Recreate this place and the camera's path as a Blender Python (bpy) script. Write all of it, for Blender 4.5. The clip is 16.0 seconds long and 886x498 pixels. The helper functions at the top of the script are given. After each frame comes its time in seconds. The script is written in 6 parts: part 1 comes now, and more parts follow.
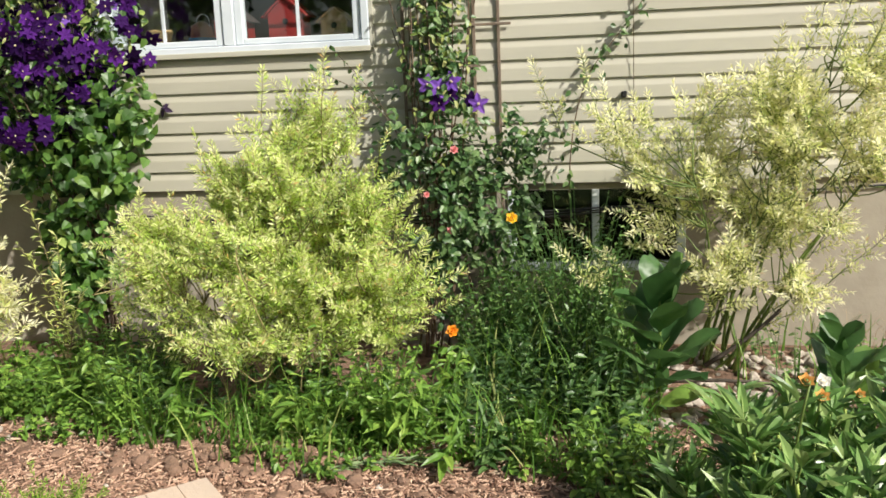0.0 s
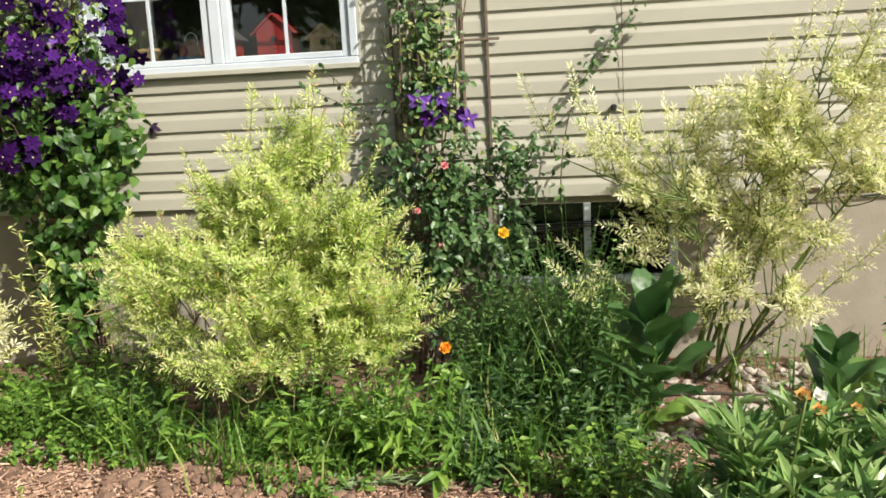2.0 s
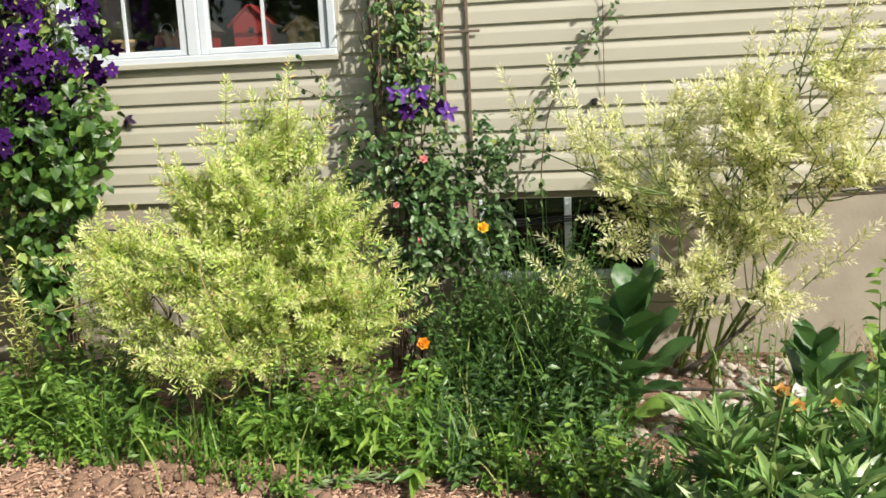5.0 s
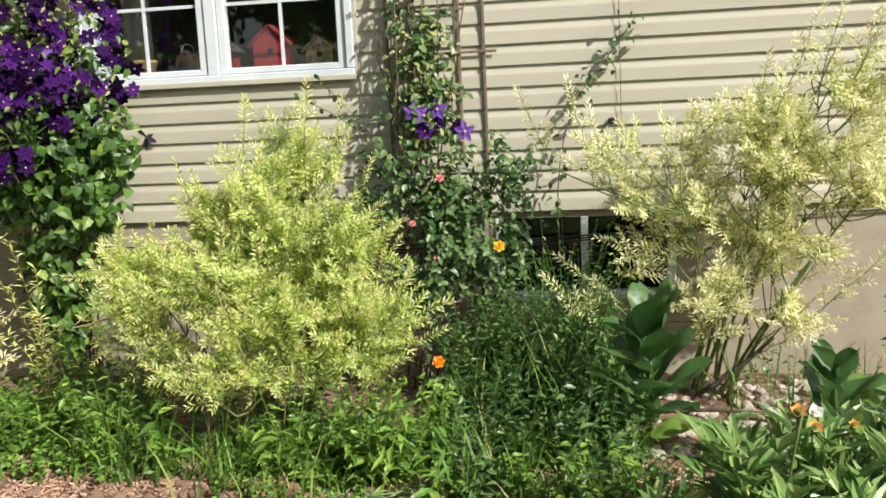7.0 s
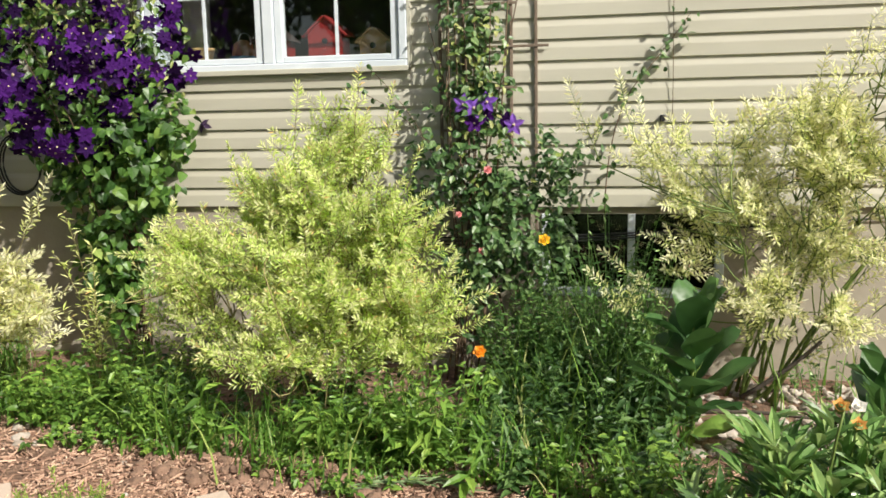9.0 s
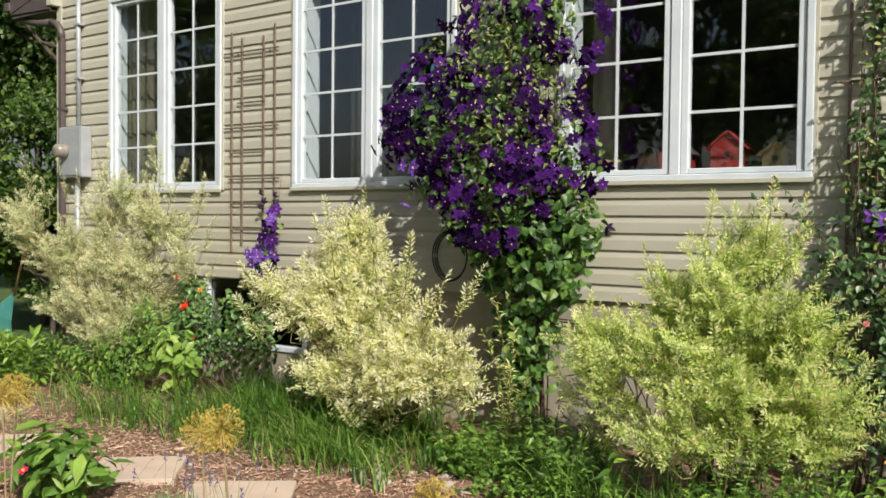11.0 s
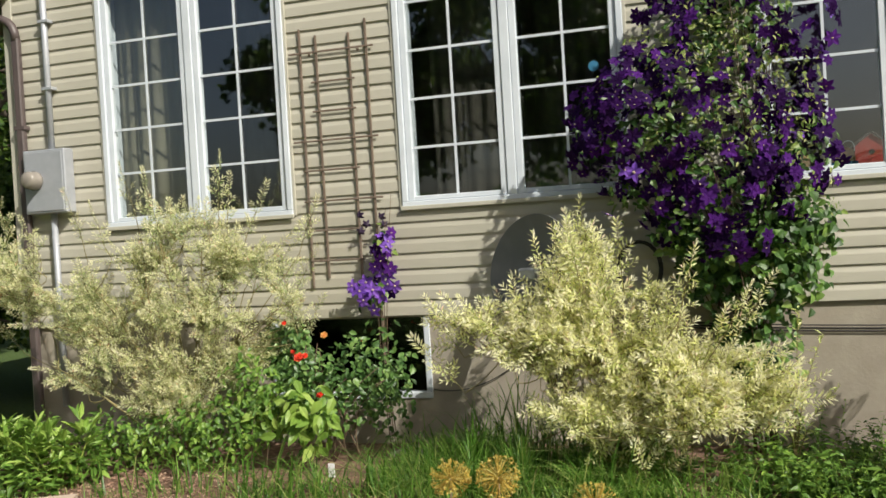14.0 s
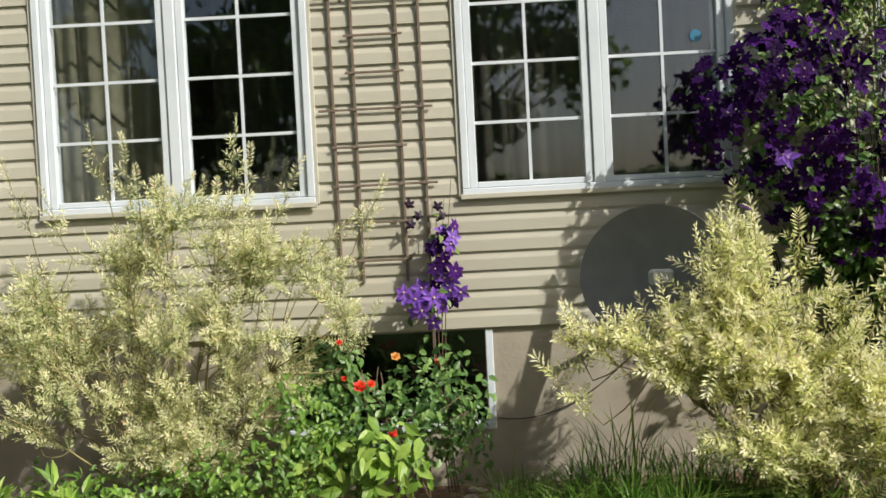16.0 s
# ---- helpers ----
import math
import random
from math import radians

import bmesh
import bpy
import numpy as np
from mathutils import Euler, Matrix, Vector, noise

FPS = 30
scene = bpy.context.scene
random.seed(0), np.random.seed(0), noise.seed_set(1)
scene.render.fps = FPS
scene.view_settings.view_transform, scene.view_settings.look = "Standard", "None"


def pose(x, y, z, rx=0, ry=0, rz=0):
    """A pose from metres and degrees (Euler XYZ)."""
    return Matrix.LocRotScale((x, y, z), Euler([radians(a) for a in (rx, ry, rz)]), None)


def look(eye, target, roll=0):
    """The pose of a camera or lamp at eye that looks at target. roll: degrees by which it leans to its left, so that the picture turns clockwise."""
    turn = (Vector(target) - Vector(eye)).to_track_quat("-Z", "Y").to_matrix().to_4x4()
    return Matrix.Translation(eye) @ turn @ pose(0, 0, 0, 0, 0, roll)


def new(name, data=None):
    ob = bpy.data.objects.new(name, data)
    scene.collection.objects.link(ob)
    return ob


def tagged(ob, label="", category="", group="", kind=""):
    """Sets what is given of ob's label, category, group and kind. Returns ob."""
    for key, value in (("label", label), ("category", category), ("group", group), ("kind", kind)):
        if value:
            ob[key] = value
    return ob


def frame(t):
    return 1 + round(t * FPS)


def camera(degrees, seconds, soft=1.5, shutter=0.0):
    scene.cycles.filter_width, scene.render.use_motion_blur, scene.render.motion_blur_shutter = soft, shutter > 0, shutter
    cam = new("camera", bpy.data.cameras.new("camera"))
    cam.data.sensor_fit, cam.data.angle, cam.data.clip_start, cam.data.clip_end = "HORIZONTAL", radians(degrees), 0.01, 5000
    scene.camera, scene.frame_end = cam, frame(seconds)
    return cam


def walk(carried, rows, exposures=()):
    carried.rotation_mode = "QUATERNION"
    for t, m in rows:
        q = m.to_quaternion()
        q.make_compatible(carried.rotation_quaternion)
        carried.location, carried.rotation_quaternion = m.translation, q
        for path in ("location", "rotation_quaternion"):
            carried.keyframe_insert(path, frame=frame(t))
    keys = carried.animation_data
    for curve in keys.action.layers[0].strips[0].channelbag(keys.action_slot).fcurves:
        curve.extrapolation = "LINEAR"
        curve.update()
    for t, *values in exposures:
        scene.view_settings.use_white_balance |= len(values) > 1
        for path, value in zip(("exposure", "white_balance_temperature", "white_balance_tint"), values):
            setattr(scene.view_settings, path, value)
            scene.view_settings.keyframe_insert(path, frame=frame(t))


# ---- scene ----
cam = camera(54.4, 16.0, soft=1.6)
PATH = [
    (0, (1.936, -4.869, 1.542), (1.638, -2.929, 1.157), -2.3),
    (0.5, (1.932, -4.846, 1.544), (1.651, -2.906, 1.146), -2.6),
    (1, (1.932, -4.838, 1.551), (1.654, -2.897, 1.16), -3.0),
    (1.5, (1.928, -4.843, 1.548), (1.648, -2.898, 1.178), -2.9),
    (2, (1.934, -4.848, 1.551), (1.655, -2.9, 1.196), -3.0),
    (2.5, (1.943, -4.841, 1.538), (1.673, -2.897, 1.155), -3.5),
    (3, (1.954, -4.83, 1.51), (1.706, -2.897, 1.06), -3.5),
    (3.5, (1.962, -4.817, 1.501), (1.743, -2.889, 1.018), -3.1),
    (4, (1.96, -4.807, 1.52), (1.761, -2.871, 1.059), -2.7),
    (4.5, (1.953, -4.795, 1.533), (1.733, -2.849, 1.128), -2.7),
    (7, (1.967, -4.798, 1.526), (1.682, -2.844, 1.208), -2.7),
    (7.5, (1.969, -4.807, 1.524), (1.673, -2.852, 1.224), -2.7),
    (8, (1.979, -4.808, 1.527), (1.675, -2.853, 1.232), -3.0),
    (8.2, (1.982, -4.808, 1.525), (1.673, -2.854, 1.232), -2.9),
    (10.3, (1.975, -5.126, 1.388), (1.171, -3.324, 1.065), 0.0),
    (10.5, (1.969, -5.218, 1.411), (1.061, -3.456, 1.147), -0.3),
    (10.7, (1.956, -5.295, 1.437), (0.942, -3.581, 1.249), -0.4),
    (11, (1.836, -5.379, 1.455), (0.724, -3.718, 1.396), 0.6),
    (11.2, (1.698, -5.432, 1.46), (0.563, -3.785, 1.458), 0.8),
    (11.5, (1.463, -5.491, 1.468), (0.329, -3.845, 1.521), 1.1),
    (12, (0.966, -5.666, 1.488), (-0.11, -3.981, 1.544), 0.4),
    (12.5, (0.433, -5.808, 1.501), (-0.501, -4.04, 1.536), -0.7),
    (13, (-0.113, -5.925, 1.505), (-0.955, -4.111, 1.558), -1.7),
    (13.5, (-0.665, -6.035, 1.49), (-1.41, -4.179, 1.48), -2.2),
    (14, (-1.302, -6.014, 1.505), (-1.848, -4.091, 1.478), -3.4),
    (14.5, (-1.901, -5.891, 1.498), (-2.271, -3.925, 1.476), -2.8),
    (15, (-2.445, -5.599, 1.493), (-2.64, -3.608, 1.461), -1.1),
    (15.5, (-2.981, -5.374, 1.542), (-3.085, -3.377, 1.495), -1.2),
    (16, (-3.346, -5.157, 1.548), (-3.375, -3.158, 1.502), -2.9),
]
walk(cam, [(t, look(e, g, r)) for t, e, g, r in PATH], exposures=((0.0, 0.32), (2.4, 0.35), (3.5, 0.48), (4.5, 0.38), (7.0, 0.35), (8.2, 0.36), (10.3, 0.22), (11.5, -0.06), (13.5, -0.02), (16.0, 0.10)))

# ---------- light ----------
SUN_DIR = Vector((1.45, -1.0, 1.42)).normalized()
world = bpy.data.worlds.new("sky")
scene.world = world
world.use_nodes = True
wn = world.node_tree
sky = wn.nodes.new("ShaderNodeTexSky")
sky.sky_type, sky.sun_disc = "NISHITA", False
sky.air_density, sky.dust_density = 1.0, 4.0
sky.sun_elevation = math.asin(SUN_DIR.z)
sky.sun_rotation = math.atan2(SUN_DIR.x, SUN_DIR.y)
wn.links.new(sky.outputs[0], wn.nodes["Background"].inputs[0])
wn.nodes["Background"].inputs[1].default_value = 0.085
sun = new("sun", bpy.data.lights.new("sun", "SUN"))
sun.data.energy, sun.data.angle, sun.data.color = 5.0, radians(0.6), (1.0, 0.955, 0.86)
sun.matrix_world = look(SUN_DIR * 40, (0, 0, 0))

# ---------- small builders ----------
ORIGIN = {}


def thing(name, label, category, loc=(0, 0, 0), group="", kind=""):
    ob = new(name)
    ob.empty_display_size = 0.05
    ob.location = loc
    ORIGIN[ob.name] = Vector(loc)
    return tagged(ob, label, category, group, kind)


def hang(ob, parent, label=""):
    ob.parent = parent
    ORIGIN[ob.name] = ORIGIN[parent.name]
    if label:
        tagged(ob, label)
    return ob


def part(name, bm, material, parent, label="", smooth=False):
    """One mesh object under a thing; the bmesh is in world metres."""
    bm.transform(Matrix.Translation(-ORIGIN[parent.name]))
    me = bpy.data.meshes.new(name)
    bm.to_mesh(me)
    bm.free()
    if smooth:
        me.shade_smooth()
    me.materials.append(material)
    return hang(new(name, me), parent, label)


def solo(name, bm, material, label, category, group="", kind="", smooth=False):
    me = bpy.data.meshes.new(name)
    bm.to_mesh(me)
    bm.free()
    if smooth:
        me.shade_smooth()
    me.materials.append(material)
    ob = new(name, me)
    ORIGIN[ob.name] = Vector((0, 0, 0))
    return tagged(ob, label, category, group, kind)


def raw(name, verts, faces, material, parent=None, label="", smooth=False):
    """A mesh from computed arrays, in world metres."""
    verts = np.asarray(verts, dtype=float)
    if parent is not None:
        verts = verts - np.array(ORIGIN[parent.name])
    me = bpy.data.meshes.new(name)
    me.from_pydata(verts.tolist(), [], faces if isinstance(faces, list) else faces.tolist())
    me.update()
    if smooth:
        me.shade_smooth()
    me.materials.append(material)
    ob = new(name, me)
    if parent is not None:
        return hang(ob, parent, label)
    ORIGIN[ob.name] = Vector((0, 0, 0))
    return ob


def box(bm, x0, x1, y0, y1, z0, z1, bevel=0.0):
    m = Matrix.Translation(((x0 + x1) / 2, (y0 + y1) / 2, (z0 + z1) / 2)) @ Matrix.Diagonal((x1 - x0, y1 - y0, z1 - z0, 1))
    r = bmesh.ops.create_cube(bm, size=1.0, matrix=m)
    if bevel:
        edges = {e for v in r["verts"] for e in v.link_edges}
        bmesh.ops.bevel(bm, geom=list(edges), offset=bevel, segments=1, affect="EDGES")
    return bm


def boxes(*args, bevel=0.0):
    bm = bmesh.new()
    for a in args:
        box(bm, *a, bevel=bevel)
    return bm


def turned(bm, profile, m, segs=20):
    """A lathe of (radius, height) pairs round z, placed by m."""
    rings = []
    for r, h in profile:
        rings.append([bm.verts.new(m @ Vector((r * math.cos(a), r * math.sin(a), h))) for a in [2 * math.pi * k / segs for k in range(segs)]])
    for a, b in zip(rings, rings[1:]):
        for k in range(segs):
            bm.faces.new((a[k], a[(k + 1) % segs], b[(k + 1) % segs], b[k]))
    bm.faces.new(list(reversed(rings[0])))
    bm.faces.new(rings[-1])
    return bm


def tubes(paths, sides=5):
    """Verts and faces of tubes; each path is (points, radius at its foot, radius at its tip)."""
    verts, faces = [], []
    for pts, r0, r1 in paths:
        pts = np.asarray(pts, dtype=float)
        n = len(pts)
        tan = np.gradient(pts, axis=0)
        tan /= np.linalg.norm(tan, axis=1)[:, None] + 1e-9
        ref = np.array((0.0, 0.0, 1.0)) if abs(tan[:, 2]).mean() < 0.8 else np.array((1.0, 0.0, 0.0))
        u = np.cross(tan, ref)
        u /= np.linalg.norm(u, axis=1)[:, None] + 1e-9
        w = np.cross(tan, u)
        base = len(verts)
        for i in range(n):
            r = r0 + (r1 - r0) * i / (n - 1)
            for k in range(sides):
                a = 2 * math.pi * k / sides
                verts.append(pts[i] + r * (u[i] * math.cos(a) + w[i] * math.sin(a)))
        for i in range(n - 1):
            for k in range(sides):
                a, b = base + i * sides + k, base + i * sides + (k + 1) % sides
                faces.append((a, b, b + sides, a + sides))
        faces.append(tuple(base + k for k in reversed(range(sides))))
        faces.append(tuple(base + (n - 1) * sides + k for k in range(sides)))
    return np.array(verts), faces


def stems_of(paths, material, parent, sides=5, name="stem"):
    for q in paths:
        v, f = tubes([q], sides)
        raw(name, v, f, material, parent, smooth=True)


def twigs_of(paths, material, parent, sides=3):
    v, f = tubes(paths, sides)
    return tagged(raw("twigwork", v, f, material, parent, smooth=True), kind="stuff")


def bez(a, b, c, n=8):
    t = np.linspace(0, 1, n)[:, None]
    return (1 - t) ** 2 * np.asarray(a) + 2 * t * (1 - t) * np.asarray(b) + t * t * np.asarray(c)


def unit(v):
    return v / (np.linalg.norm(v, axis=-1, keepdims=True) + 1e-9)


def leaf_small(pos, way, up, length, width, fold=0.3):
    """Many narrow leaves, two folded triangles each."""
    n = len(pos)
    side = unit(np.cross(way, up))
    nor = np.cross(side, way)
    L, W = np.broadcast_to(length, n)[:, None], np.broadcast_to(width, n)[:, None]
    mid = pos + way * L * 0.5
    v = np.stack((pos, mid + side * W / 2 + nor * W * fold, pos + way * L, mid - side * W / 2 + nor * W * fold), 1).reshape(-1, 3)
    b = np.arange(n)[:, None] * 4
    f = np.concatenate((b + np.array((0, 1, 2)), b + np.array((0, 2, 3))), 0)
    return v, f.tolist()


def leaf_oval(pos, way, up, length, width, fold=0.15, droop=0.2, heart=False):
    """Many broad leaves with a midrib, a rounded outline and a bent tip."""
    n = len(pos)
    side = unit(np.cross(way, up))
    nor = np.cross(side, way)
    L, W = np.broadcast_to(length, n)[:, None], np.broadcast_to(width, n)[:, None]
    f1, w1, f2, w2 = (0.22, 0.5, 0.62, 0.36) if heart else (0.32, 0.48, 0.7, 0.36)

    def at(f, s, lift):
        return pos + way * L * f + side * W * s + nor * (W * fold * lift - L * droop * f * f)
    v = np.stack((at(0, 0, 0), at(f1, w1, 1), at(f1, 0, 0), at(f1, -w1, 1), at(f2, w2, 1), at(f2, 0, 0), at(f2, -w2, 1), at(1, 0, 0.2)), 1).reshape(-1, 3)
    b = np.arange(n) * 8
    quads = [(1, 4, 5, 2), (2, 5, 6, 3)]
    tris = [(0, 1, 2), (0, 2, 3), (4, 7, 5), (5, 7, 6)]
    f = [tuple(int(o) + k for k in q) for o in b for q in tris + quads]
    return v, f


def blades(pos, height, lean, width, seed=0):
    """Grass blades of three bending segments."""
    rng = np.random.default_rng(seed)
    n = len(pos)
    a = rng.uniform(0, 2 * math.pi, n)
    d = np.stack((np.cos(a), np.sin(a), np.zeros(n)), 1)
    s = np.stack((-np.sin(a), np.cos(a), np.zeros(n)), 1)
    h, w, le = (np.broadcast_to(q, n)[:, None] for q in (height, width, lean))
    z = np.array((0, 0, 1.0))
    rows = []
    for f in (0, 0.4, 0.75):
        c = pos + z * h * (f - 0.35 * le * f ** 2.5) + d * h * le * f ** 2
        rows += [c - s * w / 2 * (1 - 0.55 * f), c + s * w / 2 * (1 - 0.55 * f)]
    rows.append(pos + z * h * (1 - 0.35 * le) + d * h * le)
    v = np.stack(rows, 1).reshape(-1, 3)
    f = [tuple(int(o) + k for k in q) for o in np.arange(n) * 7 for q in ((0, 1, 3, 2), (2, 3, 5, 4), (4, 5, 6))]
    return v, f


def join(*meshes):
    vs, fs, o = [], [], 0
    for v, f in meshes:
        vs.append(np.asarray(v))
        fs += [tuple(i + o for i in q) for q in f]
        o += len(v)
    return np.concatenate(vs), fs


def rand_dirs(rng, n):
    return unit(rng.normal(size=(n, 3)))


# ---------- materials ----------
def nodes_of(name):
    m = bpy.data.materials.new(name)
    m.use_nodes = True
    nt = m.node_tree
    return m, nt, nt.nodes, nt.links, nt.nodes["Principled BSDF"]


def ramp(nt, stops):
    r = nt.nodes.new("ShaderNodeValToRGB")
    els = r.color_ramp.elements
    while len(els) < len(stops):
        els.new(0.5)
    for e, (p, c) in zip(els, stops):
        e.position, e.color = p, (*c, 1)
    return r


def surf(name, c1, c2, scale=6.0, rough=0.6, bump=0.2, fine=60.0, metal=0.0, c3=None, stain=1.2, stretch=(1, 1, 1), vary=0.0):
    """Two scales of colour variation and a fine relief, in object metres."""
    m, nt, N, L, p = nodes_of(name)
    co = N.new("ShaderNodeTexCoord")
    mp = N.new("ShaderNodeMapping")
    mp.inputs["Scale"].default_value = stretch
    L.new(co.outputs["Object"], mp.inputs[0])
    n1, n2, n3 = (N.new("ShaderNodeTexNoise") for _ in range(3))
    for nd, s, d in ((n1, scale, 6), (n2, stain, 4), (n3, fine, 3)):
        nd.inputs["Scale"].default_value, nd.inputs["Detail"].default_value = s, d
        L.new(mp.outputs[0], nd.inputs["Vector"])
    r1 = ramp(nt, [(0.3, c1), (0.7, c2)])
    L.new(n1.outputs[0], r1.inputs[0])
    mx = N.new("ShaderNodeMix")
    mx.data_type = "RGBA"
    r2 = ramp(nt, [(0.48, (0, 0, 0)), (0.68, (1, 1, 1))])
    L.new(n2.outputs[0], r2.inputs[0])
    L.new(r2.outputs[0], mx.inputs["Factor"])
    L.new(r1.outputs[0], mx.inputs["A"])
    mx.inputs["B"].default_value = (*(c3 or tuple(0.5 * a + 0.42 * b for a, b in zip(c1, c2))), 1)
    out = mx.outputs["Result"]
    if vary:
        oi = N.new("ShaderNodeObjectInfo")
        hs = N.new("ShaderNodeHueSaturation")
        mr = N.new("ShaderNodeMapRange")
        mr.inputs["To Min"].default_value, mr.inputs["To Max"].default_value = 1 - vary, 1 + vary
        L.new(oi.outputs["Random"], mr.inputs["Value"])
        L.new(mr.outputs[0], hs.inputs["Value"])
        L.new(out, hs.inputs["Color"])
        out = hs.outputs[0]
    L.new(out, p.inputs["Base Color"])
    p.inputs["Roughness"].default_value, p.inputs["Metallic"].default_value = rough, metal
    b = N.new("ShaderNodeBump")
    b.inputs["Strength"].default_value, b.inputs["Distance"].default_value = bump, 0.01
    L.new(n3.outputs[0], b.inputs["Height"])
    L.new(b.outputs[0], p.inputs["Normal"])
    return m


def leafy(name, stops, rough=0.45, through_light=0.35, obj=False, spec=0.5):
    """Leaf: a colour per leaf, some light let through."""
    m, nt, N, L, p = nodes_of(name)
    if obj:
        src = N.new("ShaderNodeObjectInfo").outputs["Random"]
    else:
        src = N.new("ShaderNodeNewGeometry").outputs["Random Per Island"]
    r = ramp(nt, stops)
    L.new(src, r.inputs[0])
    co = N.new("ShaderNodeTexCoord")
    no = N.new("ShaderNodeTexNoise")
    no.inputs["Scale"].default_value, no.inputs["Detail"].default_value = 14.0, 3
    L.new(co.outputs["Object"], no.inputs["Vector"])
    hs = N.new("ShaderNodeHueSaturation")
    mr = N.new("ShaderNodeMapRange")
    mr.inputs["To Min"].default_value, mr.inputs["To Max"].default_value = 0.65, 1.35
    L.new(no.outputs[0], mr.inputs["Value"])
    L.new(mr.outputs[0], hs.inputs["Value"])
    L.new(r.outputs[0], hs.inputs["Color"])
    L.new(hs.outputs[0], p.inputs["Base Color"])
    p.inputs["Roughness"].default_value = rough
    p.inputs["Specular IOR Level"].default_value = spec
    tr = N.new("ShaderNodeBsdfTranslucent")
    L.new(hs.outputs[0], tr.inputs[0])
    ms = N.new("ShaderNodeMixShader")
    ms.inputs[0].default_value = through_light
    L.new(p.outputs[0], ms.inputs[1])
    L.new(tr.outputs[0], ms.inputs[2])
    L.new(ms.outputs[0], N["Material Output"].inputs[0])
    return m


def glass_mat(name, tint=(0.9, 0.93, 0.92), gloss=1.0):
    m, nt, N, L, p = nodes_of(name)
    t = N.new("ShaderNodeBsdfTransparent")
    t.inputs[0].default_value = (*tint, 1)
    g = N.new("ShaderNodeBsdfGlossy")
    g.inputs["Roughness"].default_value = 0.02
    lw = N.new("ShaderNodeLayerWeight")
    lw.inputs["Blend"].default_value = 0.5
    pw = N.new("ShaderNodeMath")
    pw.operation = "POWER"
    pw.inputs[1].default_value = 4.0
    L.new(lw.outputs["Facing"], pw.inputs[0])
    f = N.new("ShaderNodeMapRange")
    f.inputs["To Min"].default_value, f.inputs["To Max"].default_value = 0.14 * gloss, 0.9
    L.new(pw.outputs[0], f.inputs["Value"])
    no = N.new("ShaderNodeTexNoise")
    no.inputs["Scale"].default_value = 1.3
    co = N.new("ShaderNodeTexCoord")
    L.new(co.outputs["Object"], no.inputs["Vector"])
    b = N.new("ShaderNodeBump")
    b.inputs["Strength"].default_value, b.inputs["Distance"].default_value = 0.12, 0.02
    L.new(no.outputs[0], b.inputs["Height"])
    L.new(b.outputs[0], g.inputs["Normal"])
    ms = N.new("ShaderNodeMixShader")
    L.new(f.outputs[0], ms.inputs[0])
    L.new(t.outputs[0], ms.inputs[1])
    L.new(g.outputs[0], ms.inputs[2])
    L.new(ms.outputs[0], N["Material Output"].inputs[0])
    N.remove(p)
    return m


M = {}
M["siding"] = surf("cream_siding", (0.445, 0.427, 0.35), (0.48, 0.46, 0.38), 3.0, 0.5, 0.06, 140, c3=(0.415, 0.392, 0.315), stain=0.9, stretch=(0.6, 1, 3), vary=0.03)
M["trim"] = surf("cream_trim", (0.46, 0.445, 0.37), (0.50, 0.48, 0.40), 5, 0.5, 0.05, 120)
M["white"] = surf("white_vinyl", (0.62, 0.67, 0.72), (0.67, 0.72, 0.77), 7, 0.35, 0.03, 160, c3=(0.56, 0.61, 0.66), stain=2.5)
M["concrete"] = surf("foundation_concrete", (0.30, 0.265, 0.21), (0.385, 0.345, 0.275), 5, 0.9, 0.2, 45, c3=(0.35, 0.305, 0.245), stain=1.6)
M["room"] = surf("room_paint", (0.20, 0.18, 0.15), (0.24, 0.21, 0.18), 2, 0.8, 0.05, 80)
M["roomfloor"] = surf("room_floor", (0.12, 0.08, 0.05), (0.18, 0.12, 0.08), 4, 0.5, 0.1, 40)
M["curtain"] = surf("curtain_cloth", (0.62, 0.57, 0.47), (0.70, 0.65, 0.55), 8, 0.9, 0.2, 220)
# curtain cloth with the shade of the room put into its colour
M["shaded_curtain"] = surf("curtain_cloth_shaded", (0.085, 0.078, 0.062), (0.11, 0.10, 0.08), 8, 0.9, 0.2, 220)
M["linen"] = surf("linen_curtain_cloth", (0.34, 0.32, 0.235), (0.40, 0.375, 0.28), 8, 0.9, 0.2, 220)
# darker tint and weaker reflection than the upper windows
M["cellar_glass"] = glass_mat("cellar_glass", (0.55, 0.57, 0.56), 0.35)
M["glass"] = glass_mat("window_glass")
M["brown"] = surf("brown_metal", (0.085, 0.066, 0.064), (0.115, 0.09, 0.086), 6, 0.45, 0.05, 90)
M["shingle"] = surf("roof_shingle", (0.05, 0.05, 0.05), (0.10, 0.095, 0.09), 14, 0.95, 0.6, 60)
M["grey_metal"] = surf("grey_metal", (0.36, 0.38, 0.41), (0.43, 0.45, 0.48), 8, 0.45, 0.04, 90, metal=0.2)
M["dish"] = surf("dish_grey", (0.17, 0.175, 0.18), (0.21, 0.215, 0.22), 8, 0.7, 0.05, 90)
M["trellis"] = surf("weathered_trellis_wood", (0.13, 0.095, 0.07), (0.21, 0.16, 0.12), 12, 0.85, 0.4, 80, stretch=(3, 3, 0.5))
# rubber of cables and hook; also paints the shade of cellar and birdhouse holes
M["black"] = surf("black_rubber_and_shade", (0.012, 0.012, 0.013), (0.02, 0.02, 0.022), 20, 0.5, 0.1, 90)
M["paver"] = surf("pale_paver_concrete", (0.50, 0.385, 0.30), (0.60, 0.475, 0.375), 5, 0.85, 0.4, 70, c3=(0.48, 0.39, 0.32), stain=2.5, vary=0.06)
